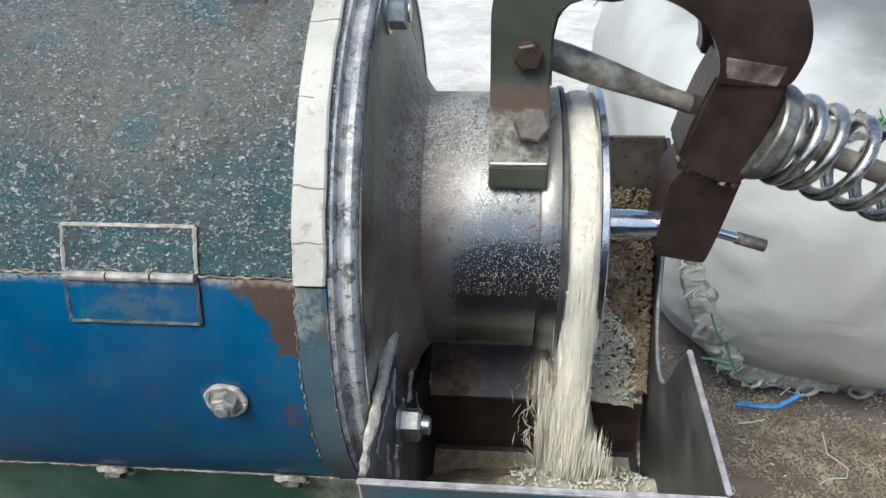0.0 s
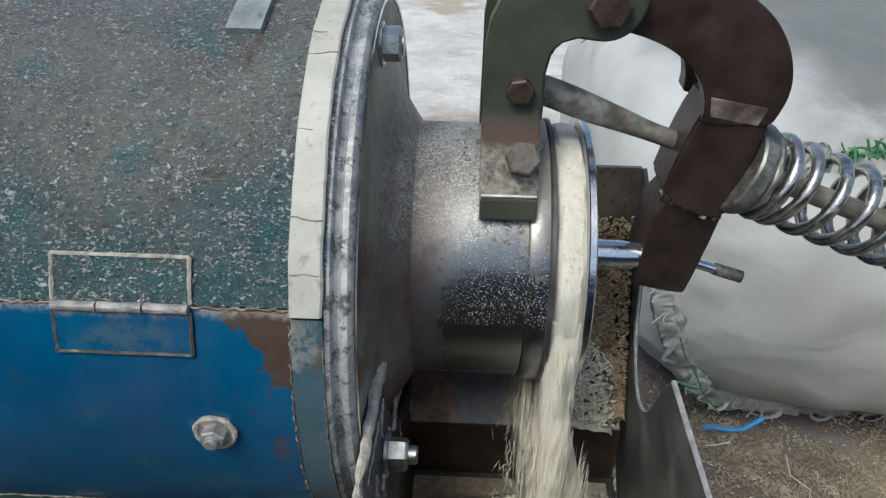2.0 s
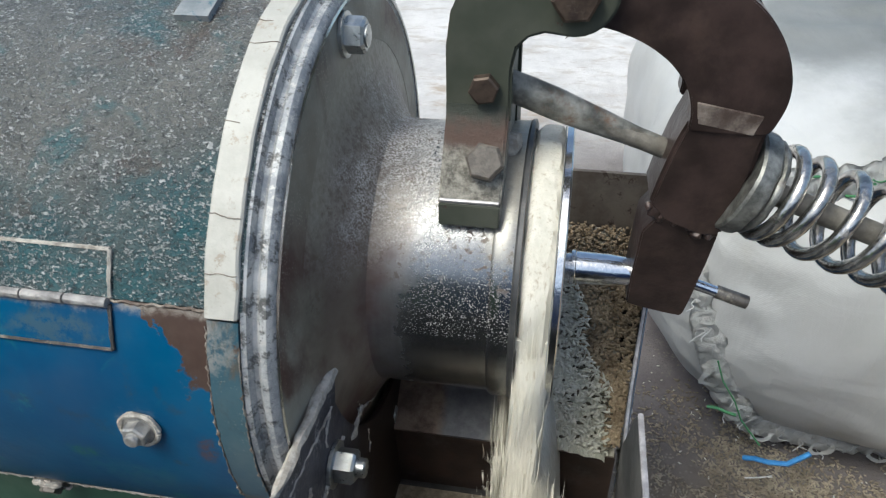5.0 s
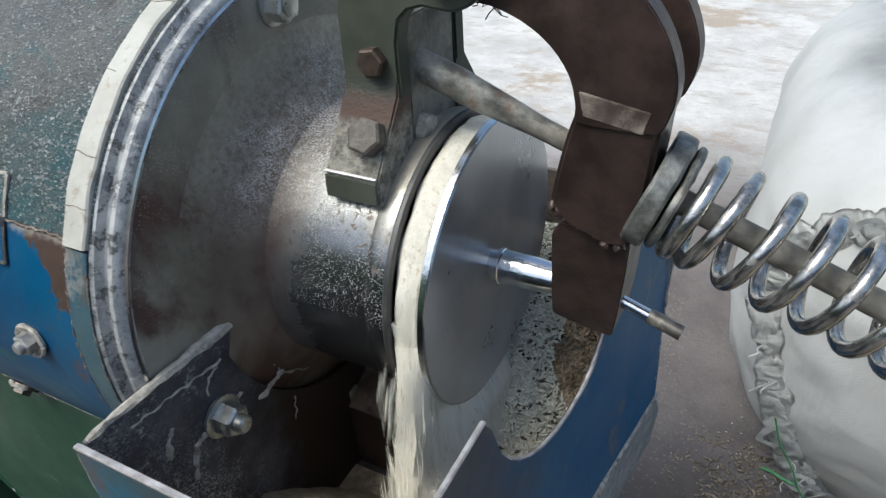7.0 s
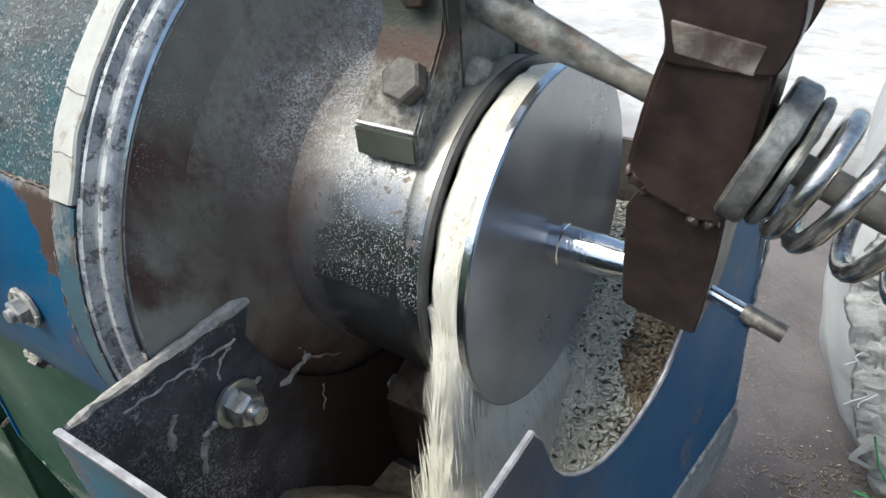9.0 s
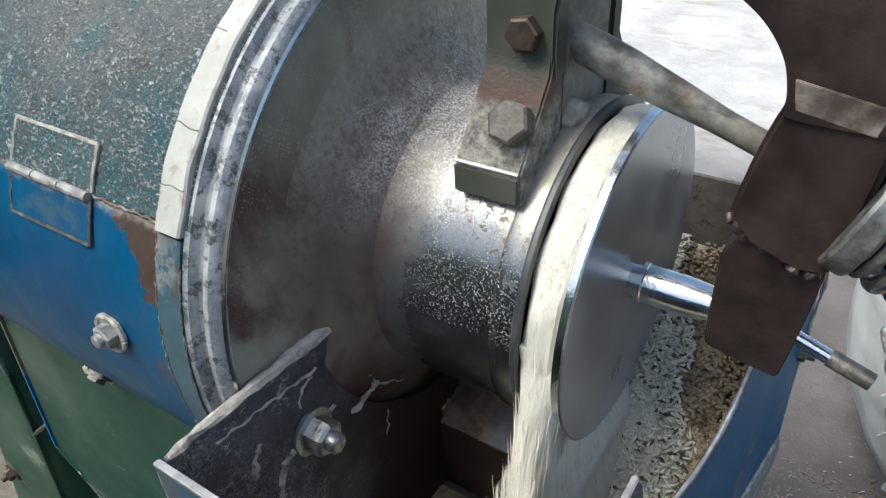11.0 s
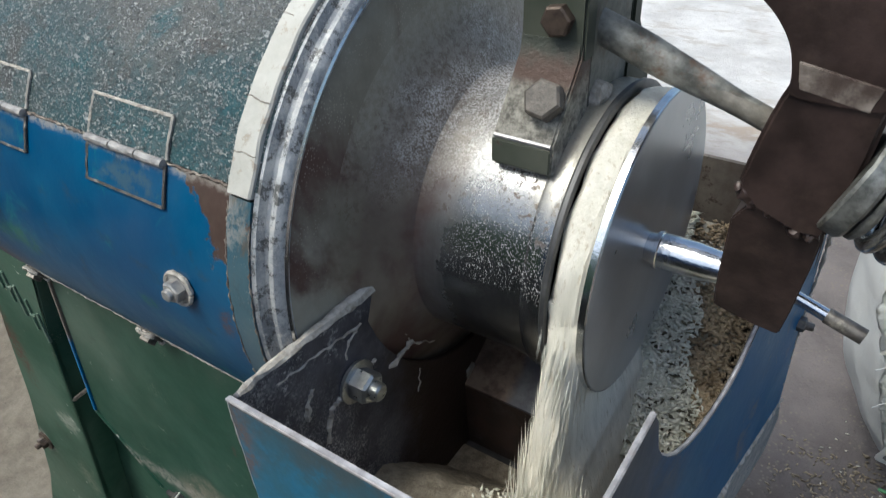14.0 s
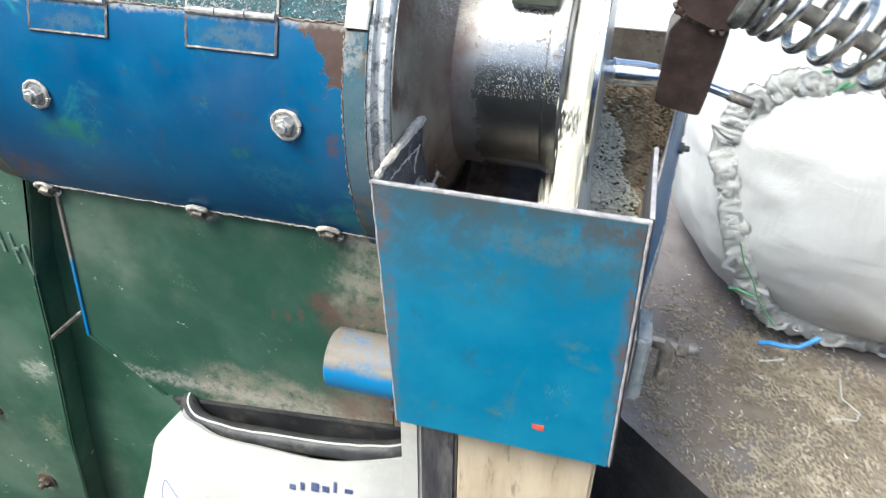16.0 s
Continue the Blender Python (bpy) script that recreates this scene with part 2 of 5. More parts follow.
def spout_steel():
    m = Mat("spout_steel", 0.25, 0.9)
    turn = m.noise(60, 3, 0.5, m.stretch(6, 0.6, 0.6))
    c = m.mix(turn, (0.20, 0.205, 0.21), (0.30, 0.305, 0.31))
    high = m.op("ADD", m.axis(2), m.op("MULTIPLY", m.op("SUBTRACT", m.noise(30, 6, 0.7), 0.5), 0.05))
    level = m.op("ADD", m.axis(2), m.op("MULTIPLY", m.op("SUBTRACT", m.noise(60, 5, 0.7), 0.5), 0.010))
    near = m.op("ADD", m.axis(0), m.op("MULTIPLY", m.op("SUBTRACT", m.noise(26, 6, 0.7), 0.5), 0.045))
    # cast shoulder and the stained start of the neck
    brown = m.step(m.op("SUBTRACT", near, m.op("MULTIPLY", m.step(high, 0.72, 0.78), 0.014)), -0.018, -0.062)
    c = m.mix(brown, c, cast_brown(m))
    clean = m.op("SUBTRACT", 1.0, brown)
    # flour film on the upper side
    film = m.op("MULTIPLY", m.step(high, 0.758, 0.80), m.op("SUBTRACT", 1.0, m.op("MULTIPLY", brown, 0.5)))
    film = m.op("MULTIPLY", film, m.step(m.noise(240, 5, 0.75), 0.36, 0.60))
    c = m.mix(m.op("MULTIPLY", film, 0.85), c, m.mix(m.noise(300, 4, 0.7), (0.29, 0.27, 0.23), (0.53, 0.50, 0.45)))
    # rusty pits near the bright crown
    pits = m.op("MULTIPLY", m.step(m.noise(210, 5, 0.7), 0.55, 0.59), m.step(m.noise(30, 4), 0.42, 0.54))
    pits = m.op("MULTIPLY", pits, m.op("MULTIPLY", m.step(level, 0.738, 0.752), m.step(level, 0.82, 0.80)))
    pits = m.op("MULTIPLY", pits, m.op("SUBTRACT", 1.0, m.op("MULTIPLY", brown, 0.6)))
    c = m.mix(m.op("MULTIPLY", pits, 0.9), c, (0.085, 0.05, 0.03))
    # loose specks that stop along a level line
    grit = m.op("MULTIPLY", m.step(m.noise(1000, 3, 0.6), 0.58, 0.64), m.step(m.noise(55, 5, 0.75), 0.30, 0.55))
    grit = m.op("MULTIPLY", m.op("MULTIPLY", grit, m.step(level, 0.7105, 0.7165)), m.op("SUBTRACT", 1.0, m.op("MULTIPLY", brown, 0.75)))
    grit = m.op("MULTIPLY", grit, m.step(near, -0.04, 0.0))
    c = m.mix(m.op("MULTIPLY", grit, 0.8), c, (0.62, 0.60, 0.56))
    drift = m.op("MULTIPLY", m.op("MULTIPLY", m.step(m.axis(0), 0.012, -0.02), m.step(near, -0.070, -0.048)), m.step(high, 0.745, 0.80))
    drift = m.op("MULTIPLY", drift, m.op("MULTIPLY", m.step(m.noise(780, 4, 0.75), 0.46, 0.57), m.step(m.noise(42, 6, 0.75), 0.34, 0.60)))
    c = m.mix(m.op("MULTIPLY", drift, 0.9), c, (0.70, 0.68, 0.66))
    collar = m.op("MULTIPLY", m.step(m.axis(0), 0.012, 0.024), m.step(high, 0.755, 0.785))
    collar = m.op("MULTIPLY", collar, m.step(m.noise(120, 6, 0.75), 0.28, 0.46))
    c = m.mix(m.op("MULTIPLY", collar, 0.9), c, m.mix(m.noise(200, 4, 0.7), (0.30, 0.27, 0.215), (0.50, 0.465, 0.39)))
    film = m.op("MAXIMUM", film, collar)
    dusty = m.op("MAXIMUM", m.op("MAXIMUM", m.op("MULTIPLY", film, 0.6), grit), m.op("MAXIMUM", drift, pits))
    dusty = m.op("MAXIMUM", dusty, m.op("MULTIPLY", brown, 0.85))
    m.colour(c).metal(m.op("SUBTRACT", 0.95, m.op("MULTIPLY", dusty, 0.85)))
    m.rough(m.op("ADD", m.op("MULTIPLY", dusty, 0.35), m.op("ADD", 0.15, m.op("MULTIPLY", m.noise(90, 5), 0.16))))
    m.bump(m.noise(420, 4), 0.0003, 0.3).bump(m.op("ADD", grit, m.op("MULTIPLY", drift, 0.7)), 0.0005, 0.6)
    return m.m


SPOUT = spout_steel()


def metal_mat(name, a, b, rough, metal=0.9, scale=60, dirt=0.3, dirt_colour=DUST, bump=0.0004):
    m = Mat(name, rough, metal)
    c = m.mix(m.step(m.noise(scale, 5), 0.3, 0.7), a, b)
    d = m.op("MULTIPLY", m.step(m.noise(scale * 0.7, 6, 0.7), 0.5, 0.7), dirt)
    c = m.mix(d, c, dirt_colour)
    m.colour(c).metal(m.op("SUBTRACT", metal, m.op("MULTIPLY", d, metal)))
    m.rough(m.op("ADD", rough * 0.6, m.op("MULTIPLY", m.noise(scale * 2, 4), rough * 0.9)))
    m.bump(m.noise(scale * 4, 4), bump, 0.5)
    return m.m


ZINC = metal_mat("zinc_bolt", (0.36, 0.37, 0.36), (0.55, 0.56, 0.55), 0.3, 0.9, 130, 0.6)
OLD_BOLT = metal_mat("old_bolt", (0.10, 0.09, 0.08), (0.2, 0.18, 0.16), 0.45, 0.7, 150, 0.7)
DUSTY_BOLT = metal_mat("dusty_bolt", (0.06, 0.052, 0.045), (0.14, 0.12, 0.10), 0.55, 0.1, 150, 0.5, (0.24, 0.21, 0.17), 0.001)
RUST_BOLT = metal_mat("rusty_bolt", (0.05, 0.035, 0.028), (0.11, 0.08, 0.06), 0.5, 0.5, 150, 0.3)
CHROME = metal_mat("spring_steel", (0.26, 0.255, 0.24), (0.62, 0.60, 0.57), 0.17, 0.95, 90, 0.5, (0.13, 0.11, 0.09))
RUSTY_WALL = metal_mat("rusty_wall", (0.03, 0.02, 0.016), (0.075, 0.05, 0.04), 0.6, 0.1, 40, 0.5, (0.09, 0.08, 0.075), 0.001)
SHAFT = metal_mat("bright_shaft", (0.62, 0.64, 0.66), (0.75, 0.76, 0.78), 0.14, 1.0, 80, 0.12)
DISC = metal_mat("worn_disc", (0.33, 0.34, 0.355), (0.52, 0.53, 0.54), 0.30, 0.7, 11, 0.5, (0.36, 0.355, 0.33))
RIM = metal_mat("bright_rim", (0.55, 0.56, 0.57), (0.75, 0.75, 0.75), 0.18, 1.0, 60, 0.1)
ARM = metal_mat("brown_cast_arm", (0.030, 0.020, 0.017), (0.066, 0.043, 0.037), 0.36, 0.25, 45, 0.25, (0.12, 0.08, 0.06), 0.001)
WORN = metal_mat("worn_pad", (0.075, 0.052, 0.042), (0.32, 0.27, 0.225), 0.6, 0.1, 75, 0.85, (0.09, 0.06, 0.048), 0.0012)


def foot_mat():
    """Dust on the clamping foot, rust at the bend, bare olive plate above it."""
    m = Mat("dusty_foot", 0.55, 0.1)
    high = m.op("ADD", m.axis(2), m.op("MULTIPLY", m.op("SUBTRACT", m.noise(45, 6, 0.7), 0.5), 0.03))
    dust = m.mix(m.step(m.noise(160, 6, 0.75), 0.35, 0.65), (0.10, 0.092, 0.075), (0.37, 0.345, 0.29))
    c = m.mix(m.step(high, 0.808, 0.822), dust, (0.085, 0.05, 0.036))
    c = m.mix(m.step(high, 0.822, 0.836), c, (0.045, 0.05, 0.037))
    m.colour(c)
    m.bump(m.noise(300, 5, 0.7), 0.0012, 0.6)
    return m.m


FOOT = foot_mat()

ROD = metal_mat("grimy_rod", (0.09, 0.088, 0.075), (0.37, 0.36, 0.32), 0.45, 0.2, 75, 0.9, (0.17, 0.095, 0.055), 0.0012)
SPRING_ROD = metal_mat("dusty_rod", (0.13, 0.118, 0.095), (0.29, 0.265, 0.225), 0.6, 0.05, 70, 0.6, (0.10, 0.085, 0.07), 0.001)
WEB = metal_mat("dusty_web", (0.08, 0.08, 0.066), (0.26, 0.25, 0.215), 0.7, 0.0, 60, 0.6, (0.15, 0.10, 0.06), 0.0012)
SEAT = metal_mat("pitted_washer", (0.09, 0.09, 0.08), (0.30, 0.30, 0.275), 0.40, 0.6, 110, 0.7, (0.10, 0.085, 0.07), 0.0006)
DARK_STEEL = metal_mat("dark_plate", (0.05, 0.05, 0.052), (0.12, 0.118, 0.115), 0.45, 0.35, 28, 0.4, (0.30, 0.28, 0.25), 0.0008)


def gusset_mat():
    m = Mat("gusset_plate", 0.55, 0.1)
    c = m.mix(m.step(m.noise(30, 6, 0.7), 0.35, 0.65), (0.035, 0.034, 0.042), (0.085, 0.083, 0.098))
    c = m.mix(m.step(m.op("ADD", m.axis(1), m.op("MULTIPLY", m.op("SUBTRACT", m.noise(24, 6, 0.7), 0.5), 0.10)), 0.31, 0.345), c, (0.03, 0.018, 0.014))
    flour = m.op("MULTIPLY", m.step(m.noise(380, 5, 0.8), 0.50, 0.60), m.step(m.noise(20, 5, 0.7), 0.46, 0.62))
    low = m.op("ADD", m.op("MULTIPLY", m.axis(1), 1.2), m.axis(2))
    flour = m.op("MULTIPLY", m.op("MAXIMUM", flour, m.op("MULTIPLY", m.step(m.noise(600, 4, 0.8), 0.47, 0.6), m.op("MULTIPLY", m.step(low, 1.0, 0.93), m.step(m.noise(35, 6, 0.75), 0.38, 0.6)))), m.step(m.axis(1), 0.335, 0.27))
    c = m.mix(m.op("MULTIPLY", flour, 0.85), c, (0.52, 0.50, 0.49))
    m.colour(c)
    m.bump(m.noise(200, 5, 0.7), 0.0012, 0.6)
    return m.m


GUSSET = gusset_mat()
KNUCKLE = metal_mat("dusty_knuckle", (0.20, 0.19, 0.185), (0.42, 0.40, 0.38), 0.6, 0.3, 120, 0.8, (0.46, 0.42, 0.37), 0.0015)
CAKED_NUT = metal_mat("caked_nut", (0.24, 0.23, 0.22), (0.46, 0.45, 0.43), 0.42, 0.6, 150, 0.8, (0.38, 0.34, 0.29), 0.001)
EDGE = metal_mat("bare_edge", (0.34, 0.32, 0.32), (0.58, 0.56, 0.56), 0.45, 0.45, 140, 0.35, (0.2, 0.16, 0.14))


def ring_mat():
    m = Mat("seal_ring", 0.5, 0.25)
    c = m.mix(m.step(m.noise(50, 6, 0.7), 0.35, 0.65), (0.24, 0.252, 0.265), (0.53, 0.53, 0.52))
    c = m.mix(m.op("MULTIPLY", m.step(m.noise(110, 6, 0.8), 0.52, 0.6), 0.85), c, (0.07, 0.068, 0.062))
    c = m.mix(m.op("MULTIPLY", m.step(m.noise(260, 5, 0.8), 0.54, 0.62), 0.85), c, (0.55, 0.53, 0.5))
    m.colour(c).rough(m.op("ADD", 0.25, m.op("MULTIPLY", m.noise(70, 4), 0.5)))
    m.bump(m.noise(150, 5, 0.7), 0.0015, 0.7)
    return m.m


RING = ring_mat()
RUBBER = metal_mat("black_rubber", (0.012, 0.012, 0.013), (0.03, 0.03, 0.032), 0.5, 0.0, 40, 0.3, (0.2, 0.18, 0.15), 0.001)
CRUST = metal_mat("flour_crust", (0.30, 0.27, 0.23), (0.55, 0.51, 0.45), 0.85, 0.0, 160, 0.55, (0.13, 0.10, 0.08), 0.002)
RAW = metal_mat("raw_brown_edge", (0.10, 0.07, 0.055), (0.34, 0.30, 0.25), 0.8, 0.0, 130, 0.5, (0.06, 0.04, 0.03), 0.002)


def plain(name, a, b, scale, rough, depth, spec=0.4, third=None, stretch=(1, 1, 1)):
    m = Mat(name, rough, 0.0, spec)
    at = m.stretch(*stretch)
    c = m.mix(m.step(m.noise(scale, 6, 0.65, at), 0.3, 0.7), a, b)
    if third:
        c = m.mix(m.step(m.noise(scale * 3.1, 6, 0.7, at), 0.56, 0.66), c, third)
    m.colour(c)
    m.bump(m.noise(scale * 6, 5, 0.6, at), depth, 0.6)
    return m.m


STRIP = plain("white_strip", (0.40, 0.385, 0.34), (0.51, 0.495, 0.445), 40, 0.45, 0.0008, 0.3, (0.36, 0.31, 0.25))
RICE = plain("rice_flow", (0.60, 0.57, 0.48), (0.74, 0.70, 0.61), 110, 0.6, 0.0015, 0.3, (0.50, 0.44, 0.34), (1, 1, 0.08))


def mound_mat():
    """Clean rice under the stream, old brown meal away from it."""
    m = Mat("mound", 0.8, 0.0, 0.2)
    side = m.op("ADD", m.axis(0), m.op("MULTIPLY", m.op("SUBTRACT", m.noise(40, 6, 0.7), 0.5), 0.05))
    meal = m.mix(m.step(m.noise(120, 6, 0.75), 0.3, 0.7), (0.19, 0.16, 0.12), (0.36, 0.31, 0.235))
    rice = m.mix(m.step(m.noise(160, 5, 0.7), 0.3, 0.7), (0.34, 0.32, 0.26), (0.52, 0.49, 0.41))
    m.colour(m.mix(m.step(side, 0.010, 0.032), meal, rice))
    m.bump(m.noise(420, 4, 0.7), 0.002, 0.8)
    return m.m


MOUND = mound_mat()
GRAIN = plain("rice_grain", (0.60, 0.58, 0.48), (0.74, 0.72, 0.64), 200, 0.5, 0.0002)
# Kernel colour for the shaded gaps in the sliding rice.
DARK_GAP = plain("dark_gap", (0.06, 0.055, 0.04), (0.16, 0.14, 0.10), 60, 0.8, 0.0003)
HUSK = plain("bran_husk", (0.19, 0.155, 0.11), (0.40, 0.34, 0.25), 25, 0.8, 0.0003)
BRAN = plain("brown_bran", (0.20, 0.145, 0.09), (0.42, 0.33, 0.22), 60, 0.8, 0.0003)
BACK_BROWN = plain("brown_dusty_plate", (0.09, 0.072, 0.058), (0.18, 0.155, 0.13), 30, 0.7, 0.001, 0.3, (0.06, 0.042, 0.032))


def slope_mat():
    """The sloping plate: rust at one end, worn bare in the middle, dusty where the grain slides."""
    m = Mat("worn_slope", 0.5, 0.2)
    along = m.op("ADD", m.axis(0), m.op("MULTIPLY", m.op("SUBTRACT", m.noise(40, 6, 0.7), 0.5), 0.012))
    rust = m.mix(m.step(m.noise(60, 6, 0.7), 0.35, 0.65), (0.075, 0.052, 0.042), (0.20, 0.15, 0.115))
    bare = m.mix(m.step(m.noise(50, 6, 0.7), 0.3, 0.7), (0.08, 0.083, 0.098), (0.16, 0.163, 0.175))
    dust = m.mix(m.step(m.noise(45, 6, 0.7), 0.3, 0.7), (0.22, 0.20, 0.155), (0.36, 0.33, 0.26))
    c = m.mix(m.step(along, -0.024, -0.014), rust, bare)
    c = m.mix(m.step(along, 0.016, 0.026), c, dust)
    m.colour(c).metal(m.op("MULTIPLY", m.step(along, 0.02, 0.01), 0.4))
    m.bump(m.noise(220, 5, 0.7), 0.0008, 0.5)
    return m.m


SLOPE = slope_mat()
SLIDE = plain("sliding_rice", (0.44, 0.435, 0.36), (0.62, 0.61, 0.52), 90, 0.7, 0.003, 0.2, (0.28, 0.27, 0.21), (1.6, 0.5, 0.5))
STRAP = plain("pale_strap", (0.16, 0.18, 0.19), (0.30, 0.31, 0.31), 60, 0.6, 0.0006, 0.4, (0.05, 0.12, 0.16))
BOARD = plain("dusty_board", (0.42, 0.33, 0.22), (0.55, 0.46, 0.33), 30, 0.8, 0.001, 0.2, (0.3, 0.24, 0.17), (1, 1, 0.2))
BATTEN = plain("weathered_batten", (0.035, 0.034, 0.04), (0.20, 0.185, 0.17), 26, 0.8, 0.002, 0.2, (0.05, 0.045, 0.05), (1, 1, 0.18))
GREEN_RIBBON = plain("green_ribbon", (0.04, 0.17, 0.065), (0.09, 0.28, 0.12), 80, 0.4, 0.0004)
BLUE_RIBBON = plain("blue_ribbon", (0.04, 0.2, 0.5), (0.07, 0.3, 0.62), 80, 0.4, 0.0004)
PRINT_BLUE = plain("blue_print", (0.10, 0.13, 0.28), (0.18, 0.2, 0.36), 90, 0.7, 0.0002)
TEXT_GREEN = plain("raised_mark", (0.06, 0.13, 0.09), (0.16, 0.2, 0.16), 60, 0.6, 0.0004)
RED = plain("red_fleck", (0.5, 0.05, 0.03), (0.6, 0.1, 0.05), 90, 0.5, 0.0004)
PALE_WALL = plain("pale_wall", (0.6, 0.58, 0.54), (0.72, 0.7, 0.66), 4, 0.9, 0.003)


def ground_mat():
    m = Mat("yard_concrete", 0.8, 0.0, 0.3)
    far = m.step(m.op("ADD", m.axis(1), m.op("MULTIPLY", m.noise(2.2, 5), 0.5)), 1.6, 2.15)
    # Near tone is lowered for the shade of mill and sack.
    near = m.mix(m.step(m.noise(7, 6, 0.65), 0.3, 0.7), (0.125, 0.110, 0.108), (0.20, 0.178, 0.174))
    brown = m.op("MULTIPLY", m.step(m.noise(6, 6, 0.75, warp=0.4), 0.38, 0.55), m.step(m.op("ADD", m.axis(1), m.op("MULTIPLY", m.noise(5, 4), 0.2)), 0.9, 0.72))
    near = m.mix(brown, near, m.mix(m.noise(40, 5, 0.7), (0.09, 0.073, 0.056), (0.22, 0.18, 0.135)))
    sand = m.step(m.op("SUBTRACT", m.op("ADD", m.axis(0), m.op("MULTIPLY", m.noise(8, 5), 0.22)), m.op("MULTIPLY", m.axis(1), 0.3)), 0.40, 0.50)
    sand = m.op("MULTIPLY", m.op("MULTIPLY", sand, m.step(m.axis(1), 0.72, 0.62)), m.op("MULTIPLY", m.step(m.op("ADD", m.axis(1), m.op("MULTIPLY", m.noise(3, 4), 0.4)), 0.2, 0.5), m.step(m.op("ADD", m.axis(0), m.op("MULTIPLY", m.noise(3, 4), 0.6)), 1.7, 1.3)))
    near = m.mix(m.op("MULTIPLY", sand, 0.8), near, m.mix(m.noise(70, 5, 0.7), (0.32, 0.26, 0.17), (0.52, 0.44, 0.30)))
    near = m.mix(m.op("MULTIPLY", m.step(m.cells(160), 0.35, 0.2), m.step(m.noise(9, 5), 0.45, 0.6)), near, (0.24, 0.21, 0.17))
    # Pale tone carries the overexposed brightness of the far yard.
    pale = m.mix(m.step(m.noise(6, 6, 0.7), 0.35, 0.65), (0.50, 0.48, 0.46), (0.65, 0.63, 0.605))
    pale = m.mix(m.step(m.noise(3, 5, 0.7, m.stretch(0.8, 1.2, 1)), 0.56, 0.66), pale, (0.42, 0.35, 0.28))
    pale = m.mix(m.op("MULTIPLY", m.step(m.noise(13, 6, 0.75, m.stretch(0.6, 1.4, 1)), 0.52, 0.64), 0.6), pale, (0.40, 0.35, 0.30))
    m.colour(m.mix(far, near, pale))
    m.bump(m.noise(60, 6, 0.7), 0.006, 0.8).bump(m.noise(300, 4, 0.7), 0.002, 0.6)
    return m.m


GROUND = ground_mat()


# Near-black wall colour holds the shade of the gap under the yard's edge.
PIT = plain("pit_shade", (0.018, 0.017, 0.017), (0.05, 0.047, 0.045), 14, 0.7, 0.01)


def pit_floor_mat():
    """Near-black rubble under the mill, dry tan earth beyond its legs."""
    m = Mat("pit_floor", 0.8, 0.0, 0.3)
    rubble_tone = m.mix(m.step(m.noise(14, 6, 0.65), 0.3, 0.7), (0.018, 0.017, 0.017), (0.06, 0.057, 0.055))
    # Paler unseen floor in front, added to lighten what the spout reflects.
    rubble_tone = m.mix(m.step(m.op("ADD", m.axis(1), m.op("MULTIPLY", m.noise(9, 5), 0.12)), 0.16, 0.05), rubble_tone, m.mix(m.noise(20, 6, 0.7), (0.09, 0.083, 0.075), (0.16, 0.148, 0.135)))
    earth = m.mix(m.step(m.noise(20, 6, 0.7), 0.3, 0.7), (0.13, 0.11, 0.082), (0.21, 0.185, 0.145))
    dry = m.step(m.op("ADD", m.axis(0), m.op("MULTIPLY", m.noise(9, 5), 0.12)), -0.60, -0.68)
    m.colour(m.mix(dry, rubble_tone, earth))
    m.bump(m.noise(70, 5, 0.6), 0.006, 0.6)
    return m.m


PIT_FLOOR = pit_floor_mat()


def screen_wall_mat():
    """Green and blue tints for the spout's reflections, on an added unseen wall."""
    m = Mat("reflection_tint", 0.8, 0.0, 0.2)
    green = m.mix(m.step(m.noise(5, 5), 0.3, 0.7), (0.055, 0.115, 0.05), (0.11, 0.18, 0.08))
    blue = m.mix(m.step(m.noise(5, 5), 0.3, 0.7), (0.04, 0.06, 0.13), (0.07, 0.10, 0.19))
    side = m.op("ADD", m.axis(0), m.op("MULTIPLY", m.noise(4, 4), 0.2))
    m.colour(m.mix(m.step(side, -0.35, -0.15), green, blue))
    m.bump(m.noise(30, 5), 0.003, 0.5)
    return m.m


SCREEN_WALL = screen_wall_mat()


